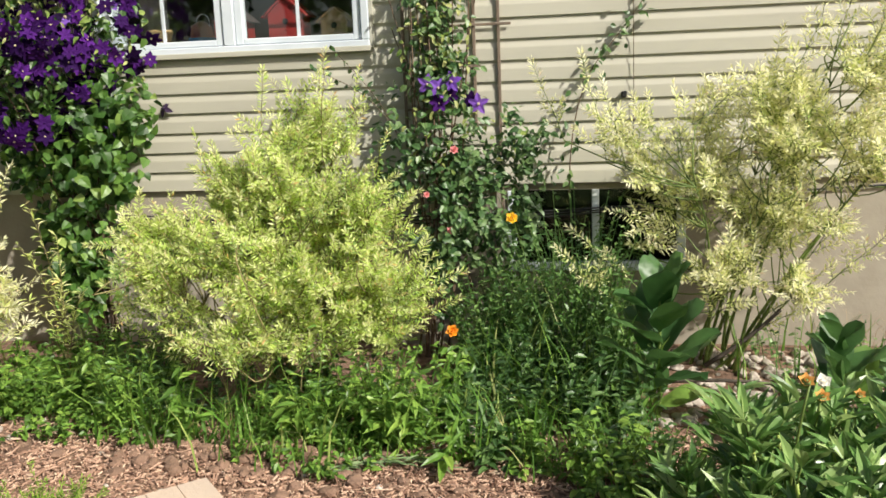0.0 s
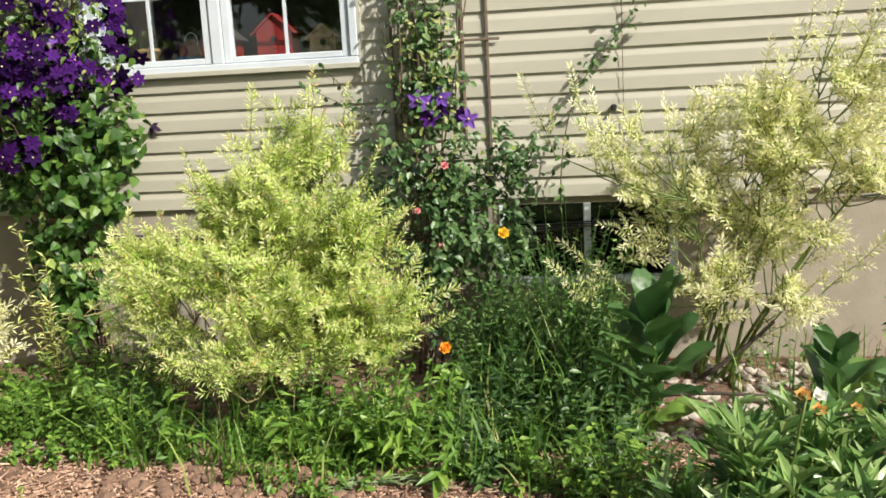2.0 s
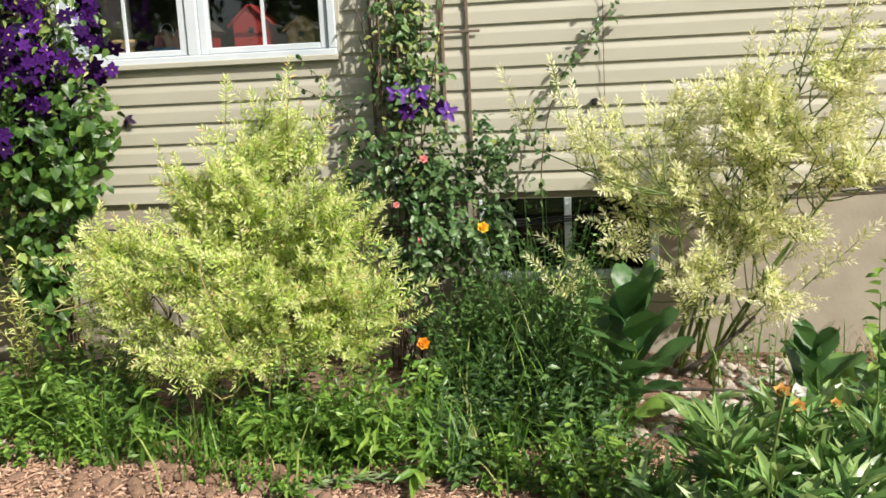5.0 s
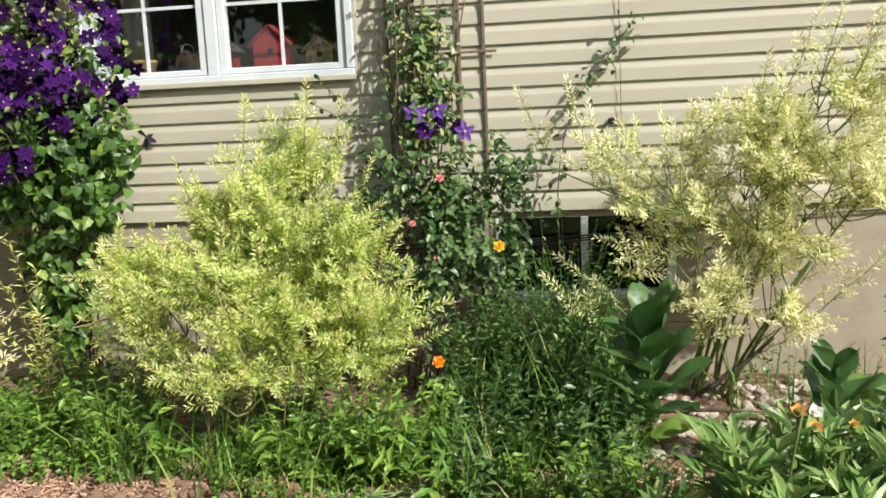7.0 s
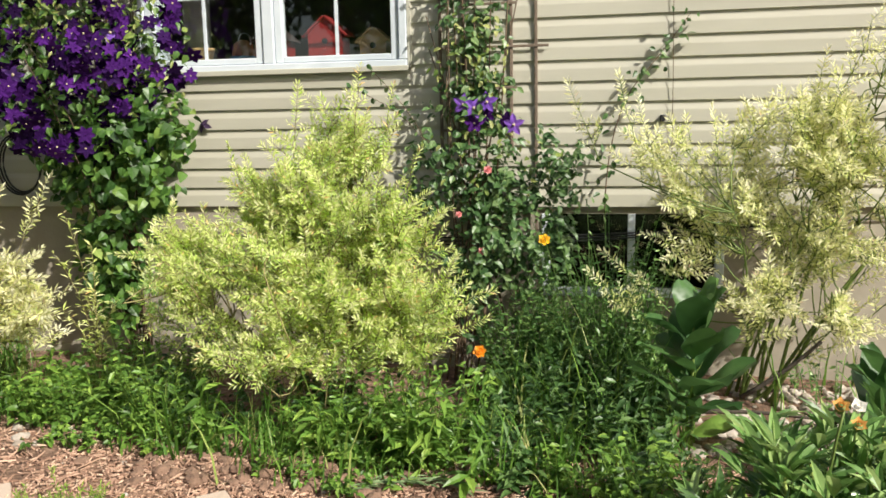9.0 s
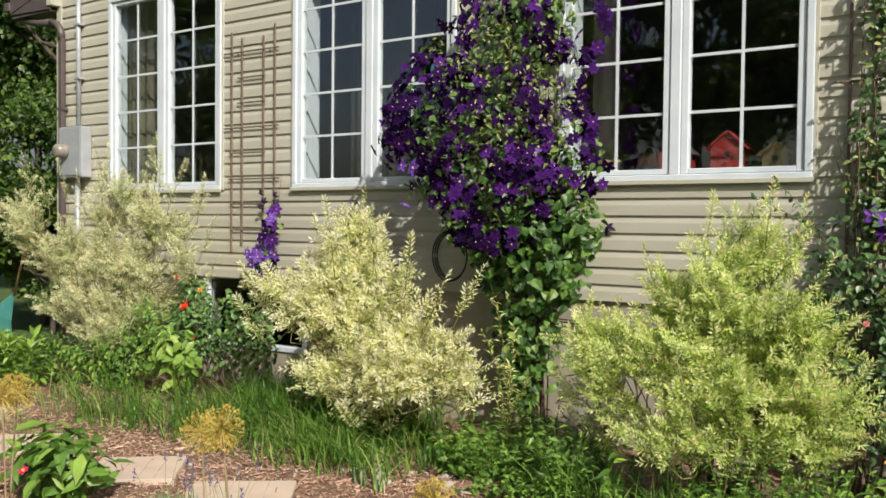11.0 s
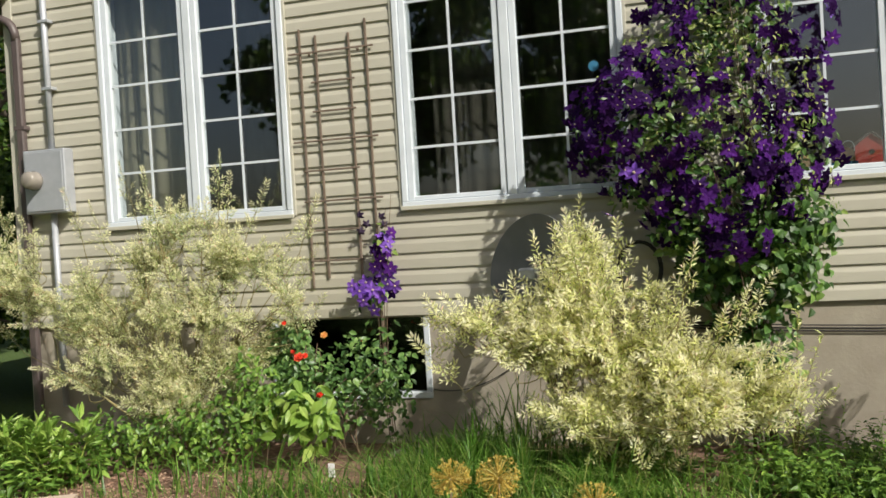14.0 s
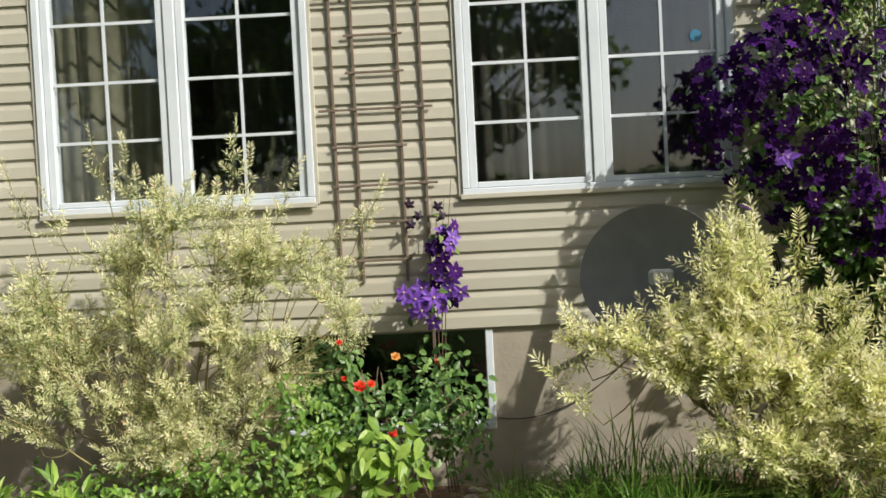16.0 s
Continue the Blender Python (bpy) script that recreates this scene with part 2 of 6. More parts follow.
M["stone"] = surf("limestone", (0.36, 0.31, 0.26), (0.52, 0.46, 0.40), 9, 0.9, 0.5, 50, c3=(0.30, 0.25, 0.20), stain=5)
M["clod"] = surf("soil_clod", (0.16, 0.095, 0.064), (0.28, 0.175, 0.12), 16, 0.95, 0.7, 90)
M["bark"] = surf("tree_bark", (0.05, 0.04, 0.03), (0.11, 0.09, 0.07), 10, 0.95, 0.8, 40, stretch=(1, 1, 0.25))
M["twig"] = surf("shrub_twig", (0.20, 0.17, 0.07), (0.30, 0.26, 0.11), 14, 0.8, 0.3, 90)
M["vine"] = surf("vine_stem", (0.09, 0.06, 0.04), (0.15, 0.10, 0.06), 14, 0.85, 0.3, 90)
M["greenstem"] = surf("green_stem", (0.10, 0.16, 0.03), (0.17, 0.23, 0.05), 10, 0.6, 0.1, 90)
M["palestem"] = surf("pale_green_stem", (0.26, 0.36, 0.07), (0.36, 0.44, 0.10), 10, 0.5, 0.1, 90)
M["red"] = surf("red_paint", (0.27, 0.02, 0.02), (0.33, 0.03, 0.026), 7, 0.5, 0.1, 90)
M["tanwood"] = surf("tan_wood", (0.42, 0.26, 0.12), (0.52, 0.34, 0.17), 9, 0.7, 0.2, 90)
M["blue"] = surf("blue_glaze", (0.03, 0.16, 0.28), (0.05, 0.20, 0.33), 9, 0.35, 0.1, 90)
M["basket"] = surf("basket_wicker", (0.22, 0.10, 0.05), (0.30, 0.15, 0.07), 40, 0.8, 0.5, 120)
M["teal"] = surf("teal_sheet", (0.10, 0.42, 0.38), (0.16, 0.52, 0.47), 6, 0.45, 0.1, 60)
M["redtray"] = surf("red_plastic", (0.55, 0.085, 0.04), (0.63, 0.12, 0.06), 6, 0.4, 0.05, 90)
M["tag"] = surf("white_plastic", (0.72, 0.73, 0.74), (0.80, 0.80, 0.80), 6, 0.4, 0.05, 90)

M["willow_gold_tip"] = leafy("willow_tip_gold", [(0.0, (0.58, 0.70, 0.18)), (0.6, (0.78, 0.82, 0.36)), (0.92, (0.90, 0.89, 0.56)), (1.0, (0.84, 0.54, 0.20))], 0.5, 0.5)
M["willow_gold"] = leafy("willow_leaf_gold", [(0.0, (0.42, 0.60, 0.10)), (0.5, (0.64, 0.77, 0.20)), (1.0, (0.80, 0.84, 0.44))], 0.45, 0.52)
M["willow_green"] = leafy("willow_leaf_green", [(0.0, (0.16, 0.30, 0.05)), (0.5, (0.34, 0.50, 0.14)), (1.0, (0.62, 0.70, 0.38))], 0.42, 0.45)
M["willow_cream_tip"] = leafy("willow_tip_cream", [(0.0, (0.78, 0.78, 0.40)), (0.5, (0.90, 0.88, 0.60)), (0.95, (0.92, 0.89, 0.70)), (1.0, (0.78, 0.56, 0.40))], 0.5, 0.5)
M["willow_cream"] = leafy("willow_leaf_cream", [(0.0, (0.62, 0.68, 0.22)), (0.5, (0.84, 0.84, 0.42)), (1.0, (0.92, 0.89, 0.60))], 0.5, 0.52)
M["willow_mid"] = leafy("willow_leaf_mid", [(0.0, (0.28, 0.38, 0.09)), (0.5, (0.56, 0.62, 0.22)), (1.0, (0.80, 0.80, 0.48))], 0.45, 0.45)
M["willow_pale_tip"] = leafy("willow_tip_pale", [(0.0, (0.70, 0.72, 0.36)), (0.6, (0.86, 0.84, 0.56)), (0.95, (0.90, 0.87, 0.64)), (1.0, (0.78, 0.48, 0.28))], 0.5, 0.5)
M["willow_pale"] = leafy("willow_leaf_pale", [(0.0, (0.44, 0.52, 0.20)), (0.5, (0.70, 0.72, 0.40)), (1.0, (0.86, 0.84, 0.58))], 0.5, 0.5)
M["willow_grey"] = leafy("willow_leaf_grey", [(0.0, (0.16, 0.25, 0.08)), (0.5, (0.34, 0.42, 0.18)), (1.0, (0.62, 0.66, 0.42))], 0.45, 0.42)
M["clematis_leaf"] = leafy("clematis_leaf", [(0.0, (0.025, 0.065, 0.014)), (0.55, (0.075, 0.165, 0.03)), (0.88, (0.13, 0.23, 0.045)), (1.0, (0.28, 0.36, 0.09))], 0.42, 0.3)
M["clematis_low"] = leafy("clematis_low_leaf", [(0.0, (0.025, 0.07, 0.014)), (0.5, (0.07, 0.16, 0.028)), (0.88, (0.15, 0.28, 0.05)), (1.0, (0.32, 0.42, 0.11))], 0.42, 0.34)
M["clematis_young"] = leafy("clematis_young_leaf", [(0.0, (0.12, 0.20, 0.04)), (0.5, (0.27, 0.35, 0.08)), (1.0, (0.55, 0.56, 0.22))], 0.45, 0.45)
M["clematis_petal"] = leafy("clematis_petal", [(0.0, (0.020, 0.003, 0.05)), (0.6, (0.046, 0.007, 0.108)), (1.0, (0.12, 0.023, 0.26))], 0.75, 0.3, obj=True, spec=0.15)
M["clematis_mass"] = leafy("clematis_petal_mass", [(0.0, (0.015, 0.002, 0.036)), (0.6, (0.036, 0.005, 0.085)), (1.0, (0.10, 0.018, 0.22))], 0.75, 0.3, spec=0.15)
M["clematis_light"] = leafy("clematis_petal_light", [(0.0, (0.17, 0.06, 0.46)), (1.0, (0.27, 0.11, 0.60))], 0.5, 0.3, obj=True)
M["stamen"] = surf("stamen", (0.45, 0.36, 0.24), (0.55, 0.46, 0.32), 30, 0.8, 0.3, 200)
M["rose_leaf"] = leafy("rose_leaf", [(0.0, (0.035, 0.085, 0.025)), (0.6, (0.085, 0.17, 0.05)), (1.0, (0.18, 0.27, 0.10))], 0.4, 0.25)
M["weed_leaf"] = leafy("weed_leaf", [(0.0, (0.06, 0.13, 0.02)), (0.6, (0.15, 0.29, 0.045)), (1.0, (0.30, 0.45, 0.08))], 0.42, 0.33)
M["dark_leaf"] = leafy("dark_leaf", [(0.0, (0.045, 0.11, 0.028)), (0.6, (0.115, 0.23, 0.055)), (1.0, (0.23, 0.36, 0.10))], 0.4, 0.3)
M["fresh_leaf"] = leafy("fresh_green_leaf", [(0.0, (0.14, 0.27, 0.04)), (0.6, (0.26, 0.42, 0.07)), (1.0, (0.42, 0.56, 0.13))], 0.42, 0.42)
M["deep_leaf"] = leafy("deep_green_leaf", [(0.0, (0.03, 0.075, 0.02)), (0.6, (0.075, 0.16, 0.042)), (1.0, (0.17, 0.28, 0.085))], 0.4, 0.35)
M["grass"] = leafy("grass_blade", [(0.0, (0.06, 0.15, 0.02)), (0.5, (0.14, 0.30, 0.045)), (0.85, (0.29, 0.46, 0.09)), (1.0, (0.50, 0.50, 0.20))], 0.42, 0.45)
M["milkweed"] = leafy("milkweed_leaf", [(0.0, (0.05, 0.125, 0.038)), (0.8, (0.105, 0.215, 0.06)), (1.0, (0.22, 0.36, 0.06))], 0.42, 0.32, obj=True)
M["peony_leaf"] = leafy("peony_leaf", [(0.0, (0.07, 0.15, 0.04)), (0.6, (0.17, 0.32, 0.08)), (1.0, (0.40, 0.52, 0.19))], 0.3, 0.36, spec=0.55)
M["maple_leaf"] = leafy("maple_leaf", [(0.0, (0.028, 0.064, 0.012)), (0.6, (0.075, 0.145, 0.024)), (1.0, (0.20, 0.29, 0.05))], 0.45, 0.4)
M["juniper"] = leafy("juniper_needle", [(0.0, (0.10, 0.20, 0.02)), (0.6, (0.24, 0.40, 0.05)), (1.0, (0.42, 0.54, 0.10))], 0.55, 0.4)
M["lavender"] = leafy("lavender_leaf", [(0.0, (0.13, 0.21, 0.08)), (1.0, (0.28, 0.37, 0.18))], 0.6, 0.25)
M["lavflower"] = leafy("lavender_flower", [(0.0, (0.10, 0.07, 0.22)), (1.0, (0.20, 0.15, 0.34))], 0.7, 0.2)
M["allium"] = leafy("dry_allium", [(0.0, (0.50, 0.34, 0.06)), (0.6, (0.64, 0.48, 0.10)), (1.0, (0.68, 0.64, 0.24))], 0.6, 0.3)
M["mulch"] = leafy("wood_chip", [(0.0, (0.20, 0.11, 0.075)), (0.45, (0.43, 0.27, 0.185)), (0.85, (0.54, 0.36, 0.26)), (1.0, (0.62, 0.47, 0.34))], 0.9, 0.0)
M["straw"] = leafy("dry_stalk", [(0.0, (0.20, 0.13, 0.07)), (1.0, (0.42, 0.31, 0.18))], 0.9, 0.1)
for key, c in (("yellow", (0.85, 0.50, 0.02)), ("orange", (0.80, 0.30, 0.015)), ("scarlet", (0.75, 0.06, 0.025)), ("pink", (0.70, 0.25, 0.25)), ("peach", (0.72, 0.36, 0.10)), ("whitepetal", (0.80, 0.78, 0.72)), ("magenta", (0.60, 0.02, 0.12)), ("drypetal", (0.035, 0.018, 0.05))):
    M[key] = leafy("petal_" + key, [(0.0, c), (1.0, tuple(min(1, q * 1.2) for q in c))], 0.6, 0.3)


def ground_mat():
    m, nt, N, L, p = nodes_of("bed_soil_and_lawn")
    co = N.new("ShaderNodeTexCoord")
    n1, n2, n3 = (N.new("ShaderNodeTexNoise") for _ in range(3))
    for nd, s in ((n1, 22.0), (n2, 1.5), (n3, 90.0)):
        nd.inputs["Scale"].default_value, nd.inputs["Detail"].default_value = s, 7
        L.new(co.outputs["Object"], nd.inputs["Vector"])
    soil = ramp(nt, [(0.3, (0.095, 0.055, 0.037)), (0.5, (0.21, 0.125, 0.082)), (0.72, (0.34, 0.22, 0.15))])
    L.new(n1.outputs[0], soil.inputs[0])
    lawn = ramp(nt, [(0.3, (0.05, 0.09, 0.02)), (0.7, (0.11, 0.17, 0.035))])
    L.new(n1.outputs[0], lawn.inputs[0])
    sep = N.new("ShaderNodeSeparateXYZ")
    L.new(co.outputs["Object"], sep.inputs[0])
    a = N.new("ShaderNodeMath")
    a.operation = "LESS_THAN"
    a.inputs[1].default_value = -6.6
    wob = N.new("ShaderNodeMath")
    wob.operation = "MULTIPLY_ADD"
    wob.inputs[1].default_value, wob.inputs[2].default_value = 1.1, -0.55
    L.new(n2.outputs[0], wob.inputs[0])
    edge_x, edge_y = N.new("ShaderNodeMath"), N.new("ShaderNodeMath")
    L.new(sep.outputs[0], edge_x.inputs[0])
    L.new(sep.outputs[1], edge_y.inputs[0])
    L.new(wob.outputs[0], edge_x.inputs[1])
    L.new(wob.outputs[0], edge_y.inputs[1])
    L.new(edge_x.outputs[0], a.inputs[0])
    b = N.new("ShaderNodeMath")
    b.operation = "LESS_THAN"
    b.inputs[1].default_value = -4.6
    L.new(edge_y.outputs[0], b.inputs[0])
    c = N.new("ShaderNodeMath")
    c.operation = "MAXIMUM"
    L.new(a.outputs[0], c.inputs[0])
    L.new(b.outputs[0], c.inputs[1])
    mx = N.new("ShaderNodeMix")
    mx.data_type = "RGBA"
    L.new(c.outputs[0], mx.inputs["Factor"])
    L.new(soil.outputs[0], mx.inputs["A"])
    L.new(lawn.outputs[0], mx.inputs["B"])
    L.new(mx.outputs["Result"], p.inputs["Base Color"])
    p.inputs["Roughness"].default_value = 0.95
    bp = N.new("ShaderNodeBump")
    bp.inputs["Strength"].default_value, bp.inputs["Distance"].default_value = 0.8, 0.02
    L.new(n3.outputs[0], bp.inputs["Height"])
    L.new(bp.outputs[0], p.inputs["Normal"])
    return m


M["ground"] = ground_mat()

# ---------- ground ----------
def ground_z(x, y):
    """Gentle lumps of the bed; level at the wall and far away."""
    near = math.exp(-((x + 1.5) / 6) ** 2 - ((y + 1.8) / 2.2) ** 2)
    z = 0.03 * near * noise.noise((x * 1.3, y * 1.3, 0.0)) + 0.016 * near * noise.noise((x * 6, y * 6, 3.0))
    z += 0.05 * math.exp(-((x - 0.45) / 0.45) ** 2 - ((y + 1.62) / 0.16) ** 2) * (1 + 0.6 * noise.noise((x * 9, y * 9, 5.0)))
    return z


def spaced(lo, hi, mid0, mid1, step, n):
    core = np.arange(mid0, mid1 + 1e-6, step)
    k = np.linspace(0, 1, n + 1)[1:]
    return np.concatenate(((mid0 - (mid0 - lo) * k ** 3)[::-1], core, mid1 + (hi - mid1) * k ** 3))


gx, gy = spaced(-400, 400, -6.5, 4.0, 0.06, 14), spaced(-400, 400, -3.6, 0.1, 0.06, 14)
gv = [(x, y, ground_z(x, y)) for y in gy for x in gx]
nx = len(gx)
gf = [(j * nx + i, j * nx + i + 1, (j + 1) * nx + i + 1, (j + 1) * nx + i) for j in range(len(gy) - 1) for i in range(nx - 1)]
ground = raw("ground", gv, gf, M["ground"], smooth=True)
tagged(ground, "brown mulched garden soil running into mown lawn", "ground", kind="structure")

# ---------- house ----------
ZB, PITCH = 0.95, 0.1143
X0, X1 = -6.70, 6.70
WZ0, WZ1 = 1.735, 3.665
WINDOWS = (-4.983, -2.468, 0.005)
WHALF = 0.82
CELLAR = ((-4.42, -3.15, 0.335, 0.935), (1.57, 2.56, 0.44, 0.908))


def rake(x):
    return 3.90 + 0.27 * (min(x - X0, X1 - x))


# stud wall behind the siding, with its openings
bm = bmesh.new()
edges_x = [X0 + 0.01] + [q for c in WINDOWS for q in (c - WHALF + 0.03, c + WHALF - 0.03)] + [X1 - 0.01]
for a, b in zip(edges_x[0::2], edges_x[1::2]):
    box(bm, a, b, 0.006, 0.17, ZB + 0.001, WZ1 - 0.03)
for c in WINDOWS:
    box(bm, c - WHALF + 0.03, c + WHALF - 0.03, 0.006, 0.17, ZB + 0.001, WZ0 + 0.03)
pr = [(X0 + 0.01, WZ1 - 0.03), (X1 - 0.01, WZ1 - 0.03), (X1 - 0.01, 3.89), (0, rake(0) - 0.01), (X0 + 0.01, 3.89)]
fr, bk = [bm.verts.new((x, 0.006, z)) for x, z in pr], [bm.verts.new((x, 0.17, z)) for x, z in pr]
bm.faces.new(fr)
bm.faces.new(bk[::-1])
for i in range(5):
    j = (i + 1) % 5
    bm.faces.new((fr[j], fr[i], bk[i], bk[j]))
bmesh.ops.recalc_face_normals(bm, faces=bm.faces)
wall_front = solo("wall_front", bm, M["trim"], "gable wall clad in cream vinyl siding", "wall", kind="structure")

bm = boxes((X0, X0 + 0.17, 0.175, 8.0, ZB, 3.66), (X1 - 0.17, X1, 0.175, 8.0, ZB, 3.66), (X0, X1, 8.0, 8.17, ZB, 3.66))
solo("wall_rear", bm, M["trim"], "plain cream outer walls of the house", "wall", kind="structure")

# concrete foundation with cellar windows left open
bm = bmesh.new()
fx = [X0 + 0.02, CELLAR[0][0], CELLAR[0][1], CELLAR[1][0], CELLAR[1][1], X1 - 0.02]
for a, b in zip(fx[0::2], fx[1::2]):
    box(bm, a, b, 0.012, 0.2, -0.3, ZB - 0.002)
for a, b, z0, z1 in CELLAR:
    box(bm, a, b, 0.012, 0.2, -0.3, z0)
    box(bm, a, b, 0.012, 0.2, z1, ZB - 0.002)
box(bm, X0 + 0.02, X0 + 0.2, 0.2, 8, -0.3, ZB - 0.002)
box(bm, X1 - 0.2, X1 - 0.02, 0.2, 8, -0.3, ZB - 0.002)
foundation = solo("foundation", bm, M["concrete"], "bare beige concrete foundation wall with stains", "foundation", kind="structure")

# inside: a dim room, and a cellar whose darkness is painted black
bm = boxes((X0 + 0.2, X1 - 0.2, 3.9, 4.0, 1.0, 3.95), (X0 + 0.2, X0 + 0.3, 0.18, 3.9, 1.0, 3.95), (X1 - 0.3, X1 - 0.2, 0.18, 3.9, 1.0, 3.95))
solo("wall_inside", bm, M["room"], "dim painted inner walls of the room", "wall", kind="structure")
solo("floor", boxes((X0 + 0.2, X1 - 0.2, 0.2, 4.0, 0.97, 0.998)), M["roomfloor"], "dark wooden floor inside the house", "floor", kind="structure")
solo("ceiling", boxes((X0 + 0.2, X1 - 0.2, 0.18, 4.0, 3.96, 4.02)), M["room"], "dim painted ceiling inside the house", "ceiling", kind="structure")
solo("cellar_floor", boxes((X0 + 0.2, X1 - 0.2, 0.2, 4.0, -0.4, -0.31), (X0 + 0.2, X1 - 0.2, 3.9, 4.0, -0.31, 0.96)), M["black"], "cellar behind the low windows, painted black for its shade", "floor", kind="structure")


def window(name, cx):
    w = thing(name, "white vinyl double casement window with white grilles", "window", (cx, 0, WZ0), kind="structure")
    l, r = cx - WHALF, cx + WHALF
    f = 0.045
    fr = boxes((l, l + f, -0.036, 0.10, WZ0 + f, WZ1 - f), (r - f, r, -0.036, 0.10, WZ0 + f, WZ1 - f), (l, r, -0.036, 0.10, WZ1 - f, WZ1), (l, r, -0.036, 0.10, WZ0, WZ0 + f), (cx - 0.034, cx + 0.034, -0.03, 0.10, WZ0 + f, WZ1 - f), bevel=0.005)
    part("window_frame", fr, M["white"], w)
    part("window_sill", boxes((l - 0.012, r + 0.012, -0.048, -0.0365, WZ0 - 0.018, WZ0 + 0.012), bevel=0.003), M["trim"], w, "cream sill channel")
    part("head_trim", boxes((l - 0.012, r + 0.012, -0.030, 0.004, WZ1 + 0.001, WZ1 + 0.034), bevel=0.003), M["trim"], w, "cream head channel")
    part("side_channel", boxes((l - 0.022, l - 0.001, -0.024, 0.004, WZ0, WZ1), bevel=0.002), M["trim"], w)
    part("side_channel", boxes((r + 0.001, r + 0.022, -0.024, 0.004, WZ0, WZ1), bevel=0.002), M["trim"], w)
    for a, b in ((l + f, cx - 0.034), (cx + 0.034, r - f)):
        s, z0, z1 = 0.046, WZ0 + f, WZ1 - f
        a, b, z0, z1 = a + 0.003, b - 0.003, z0 + 0.003, z1 - 0.003
        sash = part("sash", boxes((a, a + s, -0.018, 0.045, z0, z1), (b - s, b, -0.018, 0.045, z0, z1), (a + s, b - s, -0.018, 0.045, z0, z0 + s - 0.012), (a + s, b - s, -0.018, 0.045, z1 - s + 0.012, z1), bevel=0.004), M["white"], w)
        ga, gb, g0, g1 = a + s, b - s, z0 + s - 0.012, z1 - s + 0.012
        pane = part("pane", boxes((ga - 0.004, gb + 0.004, 0.012, 0.018, g0 - 0.004, g1 + 0.004)), M["glass"], sash, "clear glass pane")
        pane.visible_shadow = False
        m = (ga + gb) / 2
        part("muntin", boxes((m - 0.009, m + 0.009, 0.002, 0.0095, g0, g1)), M["white"], sash)
        for k in range(1, 5):
            z = g0 + (g1 - g0) * k / 5
            part("muntin", boxes((ga, gb, 0.0025, 0.010, z - 0.009, z + 0.009)), M["white"], sash)
    # inner reveal and stool
    part("reveal", boxes((l + 0.03, l + 0.05, 0.101, 0.26, WZ0 + 0.06, WZ1), (r - 0.05, r - 0.03, 0.101, 0.26, WZ0 + 0.06, WZ1), (l + 0.05, r - 0.05, 0.101, 0.42, WZ0 + 0.03, WZ0 + 0.06)), M["white"], w, "inner stool and jambs")
    return w


for i, c in enumerate(WINDOWS):
    window("window_%d" % (i + 1), c)


def cellar_window(name, a, b, z0, z1, bar):
    w = thing(name, "low white-framed cellar window, dark inside", "window", ((a + b) / 2, 0, z0), kind="structure")
    f = 0.045
    part("window_frame", boxes((a, a + f, 0.0, 0.09, z0 + f, z1), (b - f, b, 0.0, 0.09, z0 + f, z1), (a, b, -0.004, 0.09, z0, z0 + f), bevel=0.004), M["white"], w)
    if bar:
        m = (a + b) / 2
        part("window_bar", boxes((m - 0.02, m + 0.02, 0.008, 0.07, z0 + f, z1), bevel=0.003), M["white"], w)
    p = part("pane", boxes((a + f, b - f, 0.05, 0.055, z0 + f, z1)), M["cellar_glass"], w, "dark tinted glass pane with weak reflection")
    p.visible_shadow = False


cellar_window("window_4", *CELLAR[0], False)
cellar_window("window_5", *CELLAR[1], True)

# roof with its rake boards, soffit, gutter
roof = thing("roof", "dark shingled gable roof with brown metal fascia", "roof", (0, 0, 3.7), kind="structure")
APEX, TIP, TIPZ = 5.71, 7.43, 3.70


def sloped(sx, y0, y1, dz0, dz1):
    """A board that follows the slope of the roof."""
    bm = bmesh.new()
    a, b = ([bm.verts.new(q) for q in ((sx * TIP, y, TIPZ + dz0), (0, y, APEX + dz0), (0, y, APEX + dz1), (sx * TIP, y, TIPZ + dz1))] for y in (y0, y1))
    for i in range(4):
        j = (i + 1) % 4
        bm.faces.new((a[i], a[j], b[j], b[i]))
    bm.faces.new(a[::-1])
    bm.faces.new(b)
    bmesh.ops.recalc_face_normals(bm, faces=bm.faces)
    return bm


